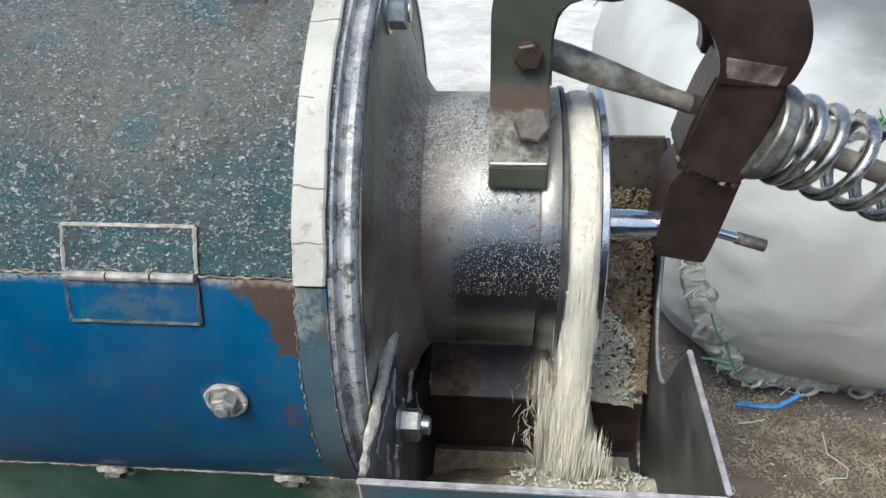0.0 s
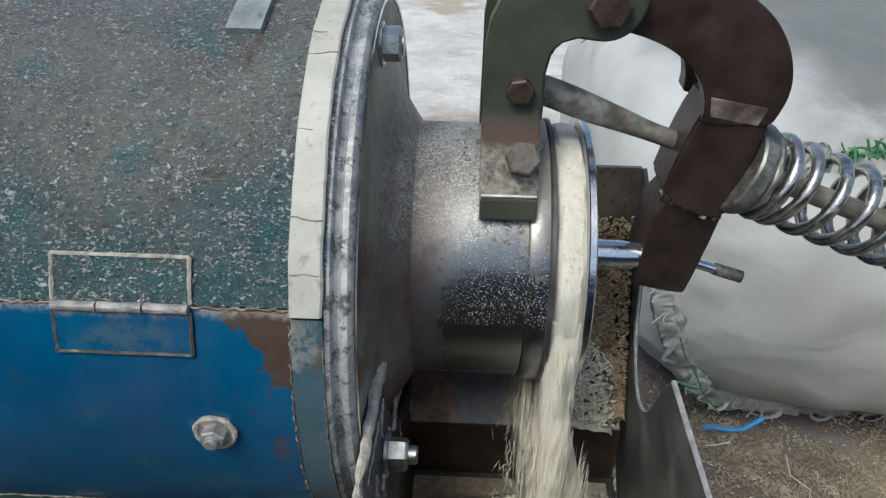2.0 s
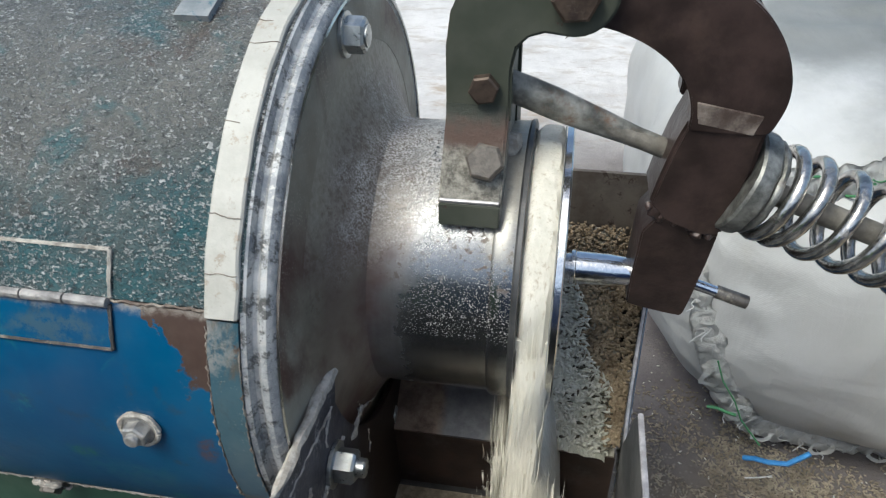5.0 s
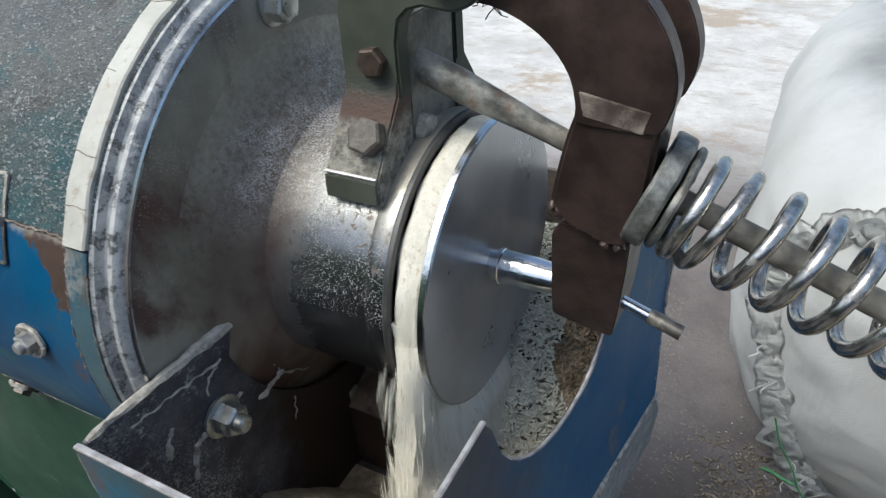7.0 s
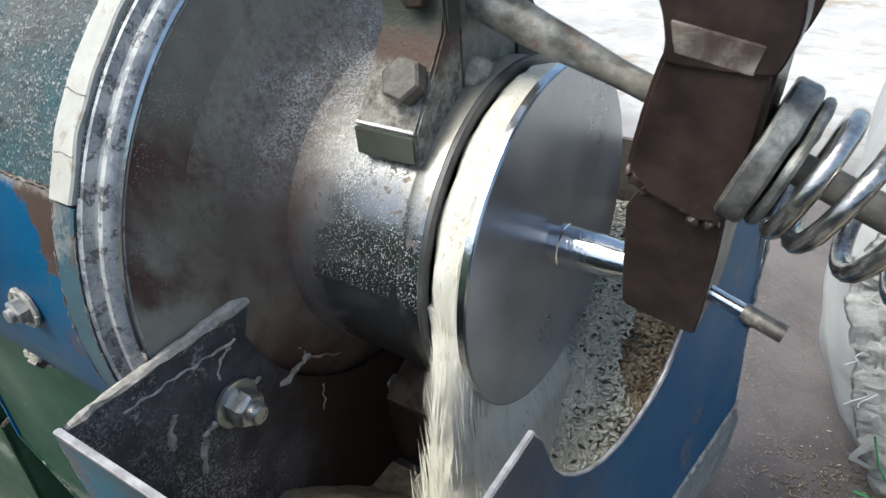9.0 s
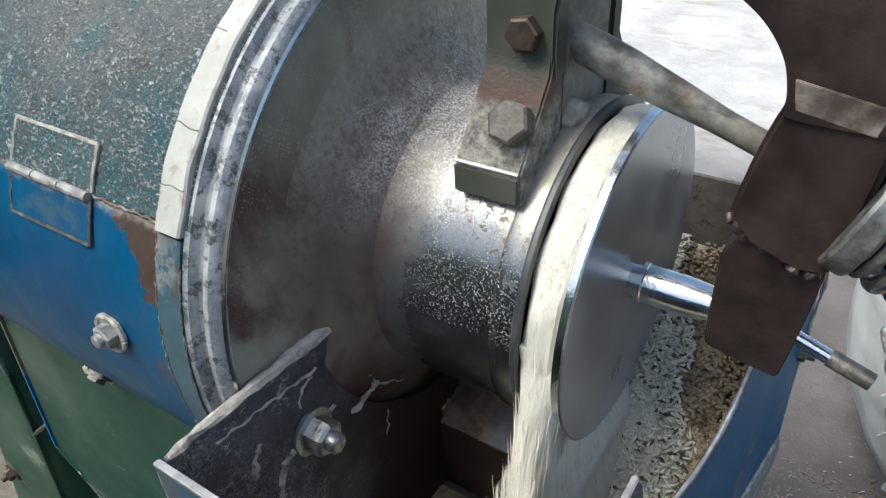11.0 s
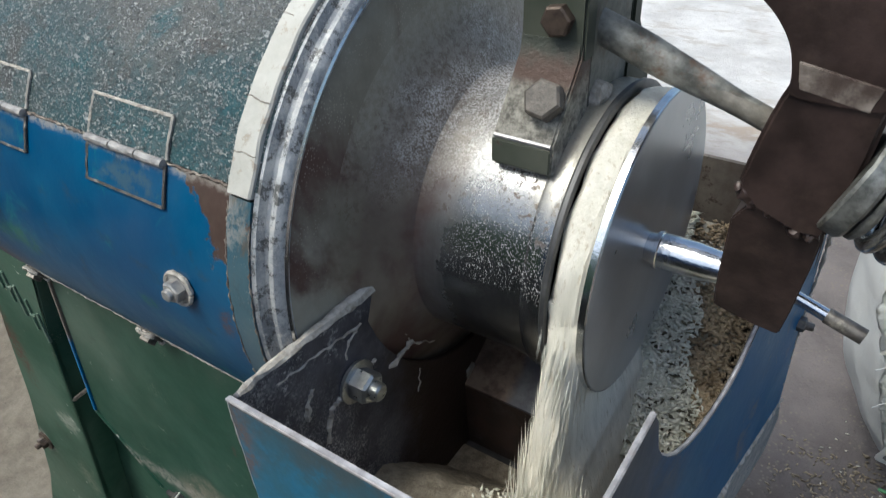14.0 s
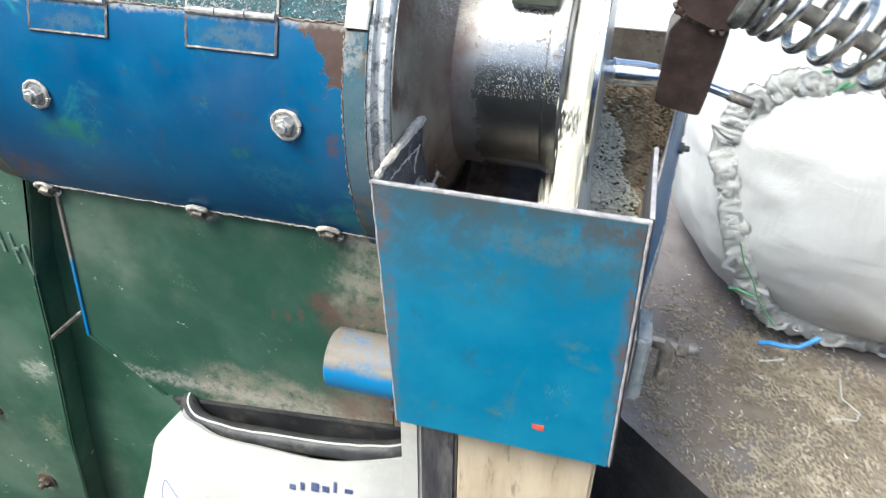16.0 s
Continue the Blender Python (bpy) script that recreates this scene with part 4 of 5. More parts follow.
def build_arm():
    def lean(bm):
        for v in bm.verts:
            v.co.y += (0.765 - v.co.z) * (0.155 if v.co.z < 0.765 else 0.06)
        return bm
    head = [(0.117, 0.822), (0.1115, 0.798), (0.107, 0.770), (0.1505, 0.752), (0.1555, 0.775), (0.160, 0.803), (0.1615, 0.829), (0.1635, 0.842), (0.1245, 0.842), (0.1215, 0.8345)]
    arm = part("pressure_arm", lean(slab(rounded(head, 1), 1, 0.401, 0.438, 0.0025, segments=3)), ARM, mill, "heavy dark brown curved pressure arm")
    curve = circle(0.056, 0.897, 0.0205, 100, 250, 10)
    curve += [(0.071, 0.8775), (0.080, 0.8755), (0.088, 0.873), (0.095, 0.870), (0.101, 0.8665), (0.1065, 0.8625), (0.111, 0.858), (0.115, 0.853), (0.1185, 0.8465), (0.121, 0.836), (0.1205, 0.830), (0.121, 0.8265), (0.160, 0.8265), (0.1625, 0.829), (0.1645, 0.834), (0.1672, 0.844), (0.1668, 0.855), (0.1635, 0.866), (0.1585, 0.876), (0.152, 0.885), (0.144, 0.893), (0.134, 0.900), (0.123, 0.9065), (0.112, 0.9115), (0.09, 0.9175)]
    def set_forward(bm):
        for v in bm.verts:
            v.co.y -= 0.0088 * min(1.0, max(0.0, (v.co.x - 0.07) / 0.05))
        return bm
    part("arm_plate", set_forward(slab(rounded(curve), 1, 0.4045, 0.419, 0.0035, segments=3)), ARM, arm)
    part("arm_plate", set_forward(slab(rounded(curve), 1, 0.452, 0.4665, 0.0035, segments=3)), ARM, arm)
    # Pale strip holds edge wear and the soft highlight along the arm's rim.
    outer = rounded(curve)
    outer = [(x, z) for x, z in outer if x > 0.105 and z > 0.838 and math.hypot(x - 0.075, z - 0.83) > 0.078]
    outer.sort(key=lambda q: math.atan2(q[1] - 0.83, q[0] - 0.075))
    if len(outer) > 3:
        edge = [(x - 0.0016, 0.4045 - 0.0088 * min(1.0, (x - 0.07) / 0.05) + 0.0012, z - 0.0012) for x, z in outer]
        part("worn_edge_highlight", rough_up(tube(edge, 0, 6, None, [0.0004 + 0.0010 * abs(noise.noise(Vector((i * 0.4, 2, 0)))) for i in range(len(edge))]), 0.0005, 200), WORN, arm, "pale worn edge of the arm with its highlight built in")
    tail = [(0.1085, 0.775), (0.1065, 0.692), (0.1095, 0.6885), (0.1425, 0.6815), (0.1455, 0.684), (0.152, 0.752), (0.151, 0.765)]
    part("arm_tail", lean(slab(rounded(tail, 1), 1, 0.4050, 0.444, 0.0025, segments=3)), ARM, arm)
    pad = [(0.1225, 0.844), (0.1245, 0.8315), (0.154, 0.8265), (0.157, 0.838)]
    part("worn_pad", rough_up(lean(slab(pad, 1, 0.3994, 0.414, 0.0004)), 0.0003, 150), WORN, arm, "pale worn patch on the arm")
    weld = [(0.108 + 0.042 * i / 80, 0.4045, 0.773 - 0.016 * (i / 80) + 0.002 * math.sin(i * 0.33)) for i in range(81)]
    part("weld_bead", rough_up(tube(weld, 0, 8, None, [0.0023 + 0.0006 * math.sin(i * 0.8) for i in range(81)]), 0.0012, 160), ARM, arm, "rough weld bead")
    for x, z, r in ((0.112, 0.770, 0.0034), (0.139, 0.757, 0.0042), (0.146, 0.756, 0.0030), (0.117, 0.764, 0.0024)):
        own = bmesh.new()
        bmesh.ops.create_icosphere(own, subdivisions=2, radius=r, matrix=Matrix.Translation((x, 0.4055, z)))
        part("weld_lump", rough_up(own, 0.0016, 190), ARM, arm)
    # adjusting pin
    part("set_pin", tube([(0.135, 0.427, 0.7085), (0.165, 0.4235, 0.701)], 0.0038, 14), SHAFT, mill, "bright adjusting pin")
    part("pin_end", tube([(0.164, 0.4236, 0.7013), (0.184, 0.4212, 0.6965)], 0.0046, 14), OLD_BOLT, mill, "dark threaded end of the pin")
    # spring rod, seat and spring
    d = Vector((0.939, 0.0, -0.343))
    o = Vector((0.036, 0.418, 0.8335))
    n = d.cross(Vector((0, 1, 0)))
    rod = part("spring_rod", tube([o + d * s for s in (0.03, 0.1, 0.14, 0.2, 0.30, 0.42)], 0, 16, None, [0.006, 0.006, 0.0068, 0.0072, 0.0072, 0.0072]), SPRING_ROD, mill, "grimy round spring rod")
    cone = tube([o + d * k for k in (-0.030, -0.027, 0.0, 0.015, 0.03, 0.045, 0.06, 0.075)], 0, 20, None, [0.005, 0.0086, 0.0094, 0.0092, 0.0085, 0.0075, 0.0067, 0.0061])
    for v in cone.verts:
        v.co.y = 0.418 + (v.co.y - 0.418) * 0.8
    part("rod_eye", rough_up(cone, 0.0008, 120), ROD, rod, "flattened eye of the rod")
    seat = bmesh.new()
    for s0, s1, r in ((0.127, 0.1385, 0.0312), (0.140, 0.1445, 0.0288)):
        tube([o + d * s0, o + d * (s0 + 0.0015), o + d * (s1 - 0.0015), o + d * s1], 0, 36, seat, [r * 0.96, r, r, r * 0.96])
    part("spring_seat", rough_up(seat, 0.0007, 130), SEAT, mill, "stacked steel spring washers")
    coil = []
    turns, first = 10.5, 0.149
    for i in range(int(turns * 28) + 1):
        k = i / 28
        s = first + (0.007 * k if k < 1 else 0.007 + 0.0215 * (k - 1))
        a = math.tau * k + 2.2
        coil.append(o + d * s + 0.0265 * (math.cos(a) * n + math.sin(a) * Vector((0, 1, 0))))
    part("coil_spring", tube(coil, 0.0042, 12), CHROME, mill, "shiny steel coil spring", 1.2)


build_arm()


def build_rootlets():
    random.seed(31)
    for i in range(7):
        p = Vector((0.048 + random.uniform(-0.006, 0.008), 0.448, 0.877))
        pts = [p]
        for k in range(6):
            p = p + Vector((random.uniform(-0.005, 0.006), random.uniform(-0.003, 0.003), random.uniform(-0.006, 0.001)))
            pts.append(p)
        part("dry_fibre", tube(pts, 0.0004, 4), RUST_BOLT, mill)


build_rootlets()


def build_box():
    """The open catch box under the spout: blue outside, dusty bare steel inside."""
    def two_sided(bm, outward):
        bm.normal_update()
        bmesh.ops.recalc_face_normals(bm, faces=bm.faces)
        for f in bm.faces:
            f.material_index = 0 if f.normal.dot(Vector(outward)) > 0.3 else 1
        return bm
    front = [(-0.067, 0.7005), (0.1085, 0.7005), (0.1145, 0.477), (-0.0565, 0.477)]
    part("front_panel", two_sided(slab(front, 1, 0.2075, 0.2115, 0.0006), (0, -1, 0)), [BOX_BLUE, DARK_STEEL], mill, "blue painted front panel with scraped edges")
    neck = [(0.2125, 0.7005), (0.319, 0.6965)] + [(AY - 0.124 * math.cos(radians(a)), AZ + 0.124 * math.sin(radians(a))) for a in range(-14, -167, -8)] + [(0.543, 0.698), (0.573, 0.7), (0.573, 0.48), (0.2125, 0.48)]
    panel = slab(neck, 0, -0.0685, -0.0645, 0.0005)
    for v in panel.verts:
        v.co.x += 0.05 * max(0.0, 0.70 - v.co.z)
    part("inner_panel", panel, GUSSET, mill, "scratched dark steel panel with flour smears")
    # side panel, bent outward behind the round cut-out
    def side_x(y):
        return 0.1085 if y < 0.33 else 0.1085 + 0.035 * (y - 0.33) / 0.26
    rim = [(0.2115, 0.7015), (0.308, 0.700), (0.315, 0.690), (0.321, 0.674), (0.328, 0.657), (0.337, 0.643), (0.348, 0.631), (0.362, 0.620), (0.379, 0.612), (0.398, 0.608), (0.417, 0.6085), (0.435, 0.613), (0.450, 0.622), (0.461, 0.636), (0.476, 0.655), (0.488, 0.678), (0.500, 0.700), (0.53, 0.700), (0.575, 0.700), (0.590, 0.672)]
    bm = bmesh.new()
    rows = []
    for k, off in ((0, 0.0), (1, 0.0035)):
        top = [bm.verts.new((side_x(y) + off, y, z)) for y, z in rim]
        bot = [bm.verts.new((side_x(y) + off + 0.006 * (0.70 - 0.47) / 0.23, y, 0.477)) for y, z in rim]
        rows.append((top, bot))
        bridge(bm, top, bot, False)
    bridge(bm, rows[0][0], rows[1][0], False)
    bridge(bm, rows[0][1], rows[1][1], False)
    for i in (0, -1):
        bm.faces.new((rows[0][0][i], rows[1][0][i], rows[1][1][i], rows[0][1][i]))
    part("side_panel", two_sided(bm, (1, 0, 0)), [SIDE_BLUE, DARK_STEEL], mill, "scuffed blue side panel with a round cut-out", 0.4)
    part("cut_edge", tube([(side_x(y) + 0.0017, y, z) for y, z in rim[1:-2]], 0.0012, 6), EDGE, mill, "bare bright cut edge")
    part("back_panel", slab([(-0.067, 0.70), (0.141, 0.70), (0.147, 0.672), (0.147, 0.477), (-0.067, 0.477)], 1, 0.575, 0.579), BACK_BROWN, mill)
    part("front_rim", rough_up(block(-0.0685, 0.1105, 0.2076, 0.2112, 0.6995, 0.7018, 0.0006), 0.0005, 120), EDGE, mill, "bare scraped steel rim")
    part("side_rim", block(0.1087, 0.1117, 0.2115, 0.309, 0.6995, 0.7022, 0.0006), EDGE, mill)
    lip = [(-0.0665, 0.214 + 0.104 * i / 16, 0.7005 - 0.0035 * i / 16) for i in range(17)]
    part("flour_lip", rough_up(tube(lip, 0, 7, None, [0.0018 + 0.0026 * i / 16 for i in range(17)]), 0.0018, 260), CRUST, mill, "flour caked on the panel's edge")
    part("panel_edge", rough_up(tube([(0.1095 + 0.006 * i / 40, 0.2085, 0.70 - 0.222 * i / 40) for i in range(41)], 0.0011, 6), 0.0006, 200), EDGE, mill, "bare bright corner of the box")
    part("panel_edge", rough_up(tube([(-0.0672 + 0.0105 * i / 40, 0.2085, 0.70 - 0.222 * i / 40) for i in range(41)], 0.0009, 6), 0.0006, 200), EDGE, mill)
    # sloping floor and dark outlet
    slope = [(0.574, 0.646), (0.574, 0.642), (0.406, 0.543), (0.405, 0.547)]
    part("sloping_floor", slab(slope, 0, -0.064, 0.117), SLOPE, mill, "sloping floor plate strewn with grain")
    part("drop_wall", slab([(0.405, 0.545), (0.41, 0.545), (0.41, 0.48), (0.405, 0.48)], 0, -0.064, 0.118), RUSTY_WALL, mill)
    part("box_floor", block(-0.064, 0.118, 0.212, 0.57, 0.479, 0.483), DARK_STEEL, mill)
    # nut on the inner panel and flour cracks round it
    part("panel_nut", hexbolt(0.0185, 0.012, facing((-0.0618, 0.291, 0.646), (1, 0, 0), 24), 0.0145, 0.006, 0.006), ZINC, mill, "zinc nut caked with flour")
    random.seed(8)
    runs = (([(0.341, 0.651), (0.347, 0.635), (0.377, 0.612)], 0.0009), ([(0.347, 0.634), (0.336, 0.632), (0.32, 0.631)], 0.0026), ([(0.297, 0.641), (0.284, 0.642), (0.272, 0.645)], 0.0022),
            ([(0.272, 0.645), (0.266, 0.640), (0.259, 0.618)], 0.0028), ([(0.305, 0.681), (0.285, 0.683), (0.26, 0.686), (0.232, 0.689)], 0.0010), ([(0.30, 0.679), (0.291, 0.677), (0.285, 0.663)], 0.0009),
            ([(0.258, 0.668), (0.252, 0.660), (0.249, 0.650)], 0.0022), ([(0.352, 0.606), (0.35, 0.594), (0.347, 0.588)], 0.0008), ([(0.31, 0.648), (0.302, 0.649), (0.292, 0.646)], 0.0018))
    for run, wide in runs:
        pts = []
        for (y0, z0), (y1, z1) in zip(run, run[1:]):
            pts += [(-0.0643 + 0.05 * (0.70 - z0 - (z1 - z0) * i / 6), y0 + (y1 - y0) * i / 6 + random.uniform(-0.0012, 0.0012), z0 + (z1 - z0) * i / 6 + random.uniform(-0.0012, 0.0012)) for i in range(6)]
        part("flour_streak", rough_up(tube(pts, 0, 5, None, [wide * random.uniform(0.4, 1.1) for _ in pts]), 0.0008, 260), CRUST, mill)
    part("red_fleck", rough_up(block(0.054, 0.063, 0.2066, 0.2078, 0.503, 0.5085, 0.0004), 0.0012, 220), RED, mill, "red paint fleck")
    # stub pipe and clamp with its bolts
    part("stub_pipe", turned([(-0.122, 0.0), (-0.122, 0.0235), (-0.120, 0.0258), (-0.058, 0.0258), (-0.058, 0.0)], 32, cy=0.238, cz=0.5055), PIPE, mill, "short blue pipe stub, dusted on top")
    clamp = part("side_clamp", block(0.116, 0.1275, 0.222, 0.258, 0.538, 0.598, 0.002), STRAP, mill, "small blue-grey clamp block")
    part("clamp_seal", rough_up(block(0.1125, 0.1165, 0.213, 0.224, 0.532, 0.605, 0.001), 0.001, 160), CRUST, mill, "cream dust caked beside the clamp")
    part("clamp_bolt", tube([(0.130, 0.25, 0.575), (0.156, 0.25, 0.573)], 0.0045, 12), OLD_BOLT, clamp)
    part("clamp_nut", hexbolt(0.013, 0.008, facing((0.148, 0.25, 0.5735), (1, 0, 0), 10), 0.0, 0.008, 0.004), OLD_BOLT, clamp)
    part("clamp_lever", block(0.138, 0.144, 0.236, 0.244, 0.548, 0.570, 0.001), BOX_BLUE, clamp)
    part("clamp_arm", rough_up(tube([(0.126, 0.242, 0.584), (0.136, 0.242, 0.583), (0.141, 0.241, 0.576), (0.141, 0.240, 0.548)], 0.0055, 10), 0.0008, 120), OLD_BOLT, clamp)
    crust = [(side_x(0.585) + 0.0075 + random.uniform(-0.0006, 0.0006), 0.5855, 0.66 - 0.182 * i / 120) for i in range(121)]
    part("edge_crust", rough_up(tube(crust, 0, 7, None, [0.0008 + 0.0018 * abs(noise.noise(Vector((i * 0.08, 0, 0)))) for i in range(121)]), 0.0007, 160), CRUST, mill, "dusty crust along the back edge")
    ledge = [(side_x(0.40 + 0.20 * i / 90) + 0.0075, 0.40 + 0.20 * i / 90, 0.472 + random.uniform(-0.001, 0.001)) for i in range(91)]
    part("ledge_crust", rough_up(tube(ledge, 0, 7, None, [0.0028 + 0.005 * abs(noise.noise(Vector((i * 0.17, 4, 0)))) for i in range(91)]), 0.0018, 260), CRUST, mill, "cream crust along the lower ledge")
    low = slab([(0.40, 0.470), (0.592, 0.474), (0.610, 0.44), (0.595, 0.405), (0.40, 0.405)], 0, 0.0, 0.0035, 0.0008)
    for v in low.verts:
        v.co.x += side_x(v.co.y) + 0.0065
    part("lower_plate", rough_up(low, 0.0008, 40), STRAP, mill, "dusty blue-grey lower side plate")
    part("edge_nut", hexbolt(0.011, 0.007, facing((0.147, 0.578, 0.575), (1, 0, 0)), 0.0, 0.006, 0.0035), OLD_BOLT, mill)


build_box()


def build_stand():
    hood = [(-0.405, 0.613), (-0.43, 0.415), (-0.351, 0.344), (-0.215, 0.360), (-0.0865, 0.3765), (-0.0865, 0.613)]
    part("bran_funnel", rough_up(slab(hood, 1, 0.2845, 0.57, 0.002), 0.0008, 25), GREEN, mill, "green painted bran funnel with dust stains")
    part("funnel_flange", slab([(-0.0875, 0.607), (-0.0875, 0.3765), (-0.0695, 0.379), (-0.0695, 0.607)], 1, 0.2845, 0.2885), GREEN, mill)
    part("funnel_edge", rough_up(slab([(-0.4065, 0.608), (-0.4315, 0.415), (-0.4275, 0.416), (-0.4025, 0.608)], 1, 0.2825, 0.30, 0.0005), 0.0006, 60), PIPE, mill, "blue painted fold of the funnel")
    part("funnel_edge", rough_up(slab([(-0.4315, 0.4148), (-0.353, 0.3425), (-0.351, 0.3440), (-0.4285, 0.4155)], 1, 0.2825, 0.30, 0.0005), 0.0006, 60), GREEN, mill)
    lip = [(-0.4295 + 0.0775 * i / 60, 0.2835, 0.4155 - 0.0725 * i / 60) for i in range(61)]
    part("edge_crust", rough_up(tube(lip, 0, 5, None, [0.0003 + 0.0013 * max(0.0, noise.noise(Vector((i * 0.23, 7, 0)))) for i in range(61)]), 0.0005, 150), CRUST, mill)
    front = [(-0.525, 0.64), (-0.44, 0.60), (-0.475, 0.485), (-0.49, 0.389), (-0.525, 0.2), (-0.55, 0.0), (-0.76, 0.0), (-0.688, 0.134), (-0.614, 0.329), (-0.581, 0.451), (-0.545, 0.56)]
    leg = part("leg", slab(front, 1, 0.288, 0.294, 0.0012), LEG_GREEN, mill, "green sheet-steel leg with chipped paint")
    inner = [(-0.37, 0.66), (-0.46, 0.66), (-0.455, 0.60), (-0.475, 0.485), (-0.49, 0.389), (-0.525, 0.2), (-0.55, 0.0), (-0.42, 0.0), (-0.33, 0.2), (-0.33, 0.40), (-0.40, 0.45)]
    part("leg_side", slab(inner, 1, 0.318, 0.324, 0.001), LEG_GREEN, leg)
    part("leg_return", slab([(-0.442, 0.60), (-0.475, 0.485), (-0.49, 0.389), (-0.525, 0.2), (-0.55, 0.0), (-0.553, 0.0), (-0.528, 0.2), (-0.493, 0.389), (-0.478, 0.485), (-0.445, 0.60)], 1, 0.288, 0.33), LEG_GREEN, leg)
    part("leg_ledge", tube([(-0.492, 0.29, 0.389), (-0.432, 0.3, 0.443)], 0.0025, 6), OLD_BOLT, leg)
    for x, z in ((-0.632, 0.238), (-0.598, 0.106)):
        part("leg_bolt", hexbolt(0.014, 0.007, facing((x, 0.288, z), (0, -1, 0), 12), 0.0135, 0.006, 0.004), RUST_BOLT, leg)
    marks = bmesh.new()
    for i in range(5):
        x, z = -0.527 + 0.0125 * i, 0.552 - 0.0125 * i
        block(x, x + 0.004, 0.2862, 0.289, z - 0.019, z + 0.019, 0.0006, None, marks)
        if i in (1, 3):
            block(x, x + 0.009, 0.2855, 0.289, z - 0.002, z + 0.002, 0.0006, None, marks)
    part("raised_mark", marks, TEXT_GREEN, leg, "worn raised maker's mark")
    part("back_leg", slab([(-0.44, 0.60), (-0.52, 0.60), (-0.72, 0.0), (-0.56, 0.0)], 1, 0.57, 0.576), GREEN, mill)
    part("outlet_skirt", slab([(-0.345, 0.3455), (-0.215, 0.3605), (-0.072, 0.378), (-0.072, 0.350), (-0.215, 0.331), (-0.325, 0.317)], 1, 0.281, 0.5, 0.001), RUBBER, mill, "black rubber outlet skirt")


build_stand()


# ---- things round the mill ----
def build_bag():
    bag = thing("bran_bag", (-0.18, 0.33, 0.0), "off-white cloth bag hung under the bran funnel", "bag")
    bm = bmesh.new()
    rings = []
    n = 96
    levels = [(0.0, 0.21, 0.14), (0.04, 0.25, 0.17), (0.12, 0.25, 0.175), (0.22, 0.22, 0.155), (0.30, 0.18, 0.13), (0.35, 0.157, 0.118), (0.378, 0.150, 0.112)]
    for z, rx, ry in levels + [(0.374, 0.145, 0.107), (0.31, 0.165, 0.115)]:
        ring = []
        for k in range(n):
            a = math.tau * k / n
            u = math.cos(a)
            w = 1 + 0.025 * math.sin(3 * a + 20 * z) + 0.012 * math.sin(11 * a + 9 * z)
            dip = 0.014 * math.exp(-((u - 0.15) / 0.75) ** 2) * max(0.0, -math.sin(a)) ** 0.5
            sag = dip * min(1.0, max(0.0, (z - 0.16) / 0.2))
            box = min(1.0, max(0.0, (z - 0.2) / 0.15))
            su, sv = math.copysign(abs(u) ** (1 - 0.4 * box), u), math.copysign(abs(math.sin(a)) ** (1 - 0.55 * box), math.sin(a))
            tip = -0.016 * box * max(0.0, -u) ** 4
            ring.append(bm.verts.new((-0.183 - 0.025 * (0.37 - z) / 0.37 + rx * w * su, 0.345 + ry * w * sv, max(0.002, z - sag + tip + 0.010 * u * box))))
        rings.append(ring)
    for a, b in zip(rings, rings[1:]):
        bridge(bm, a, b, True)
    bm.faces.new(rings[0])
    rough_up(bm, 0.006, 14)
    cloth = BVHTree.FromBMesh(bm)
    part("bag_cloth", bm, BAG, bag)
    strap, thread = [], []
    for i in range(40):
        a = math.pi * (1.04 + 0.92 * i / 39)
        low = 0.020 * math.sin(math.pi * i / 39)
        u, v = math.copysign(abs(math.cos(a)) ** 0.55, math.cos(a)), -abs(math.sin(a)) ** 0.35
        strap.append((-0.186 + 0.138 * u, 0.345 + 0.0945 * v, 0.346 + 0.016 * (1 + u) - low * 0.1))
        thread.append((-0.186 + 0.138 * u, 0.345 + 0.0975 * v, 0.3565 + 0.016 * (1 + u) - low * 0.1))
    part("rubber_strap", rough_up(tube(strap, 0.0105, 12), 0.002, 40), RUBBER, bag, "black rubber tube round the mouth")
    loop = [(-0.093 + 0.009 * math.cos(radians(q)), 0.2445, 0.349 + 0.011 * math.sin(radians(q))) for q in range(0, 361, 24)]
    part("strap_loop", tube(loop, 0.0035, 8), RUBBER, bag, "hanging loop of the rubber strap")
    part("tie_thread", rough_up(tube(thread, 0.0011, 6), 0.0015, 60), BAG, bag)
    for i, (wide, tall) in enumerate(((0.006, 0.006), (0.004, 0.009), (0.008, 0.010), (0.007, 0.007), (0.003, 0.012), (0.008, 0.005))):
        x, z = -0.178 + 0.0115 * i, 0.326 + 0.0016 * i
        own = bmesh.new()
        corners = [cloth.ray_cast(Vector((u, 0.0, v)), Vector((0, 1, 0)))[0] for u, v in ((x, z), (x + wide, z), (x + wide, z + tall), (x, z + tall))]
        if all(corners):
            own.faces.new([own.verts.new(q + Vector((0, -0.0012, 0))) for q in corners])
            bmesh.ops.solidify(own, geom=own.faces[:], thickness=0.0006)
            part("print_mark", own, PRINT_BLUE, bag, "faded blue printed mark")
    ring = []
    for i in range(25):
        q = math.tau * i / 24
        x, z = -0.335 + 0.028 * math.cos(q), 0.225 + 0.024 * math.sin(q)
        hit = cloth.ray_cast(Vector((x, 0.0, z)), Vector((0, 1, 0)))[0]
        if hit:
            ring.append(hit)
    part("print_ring", tube(ring, 0.0009, 5), PRINT_BLUE, bag, "faint printed ring")


build_bag()


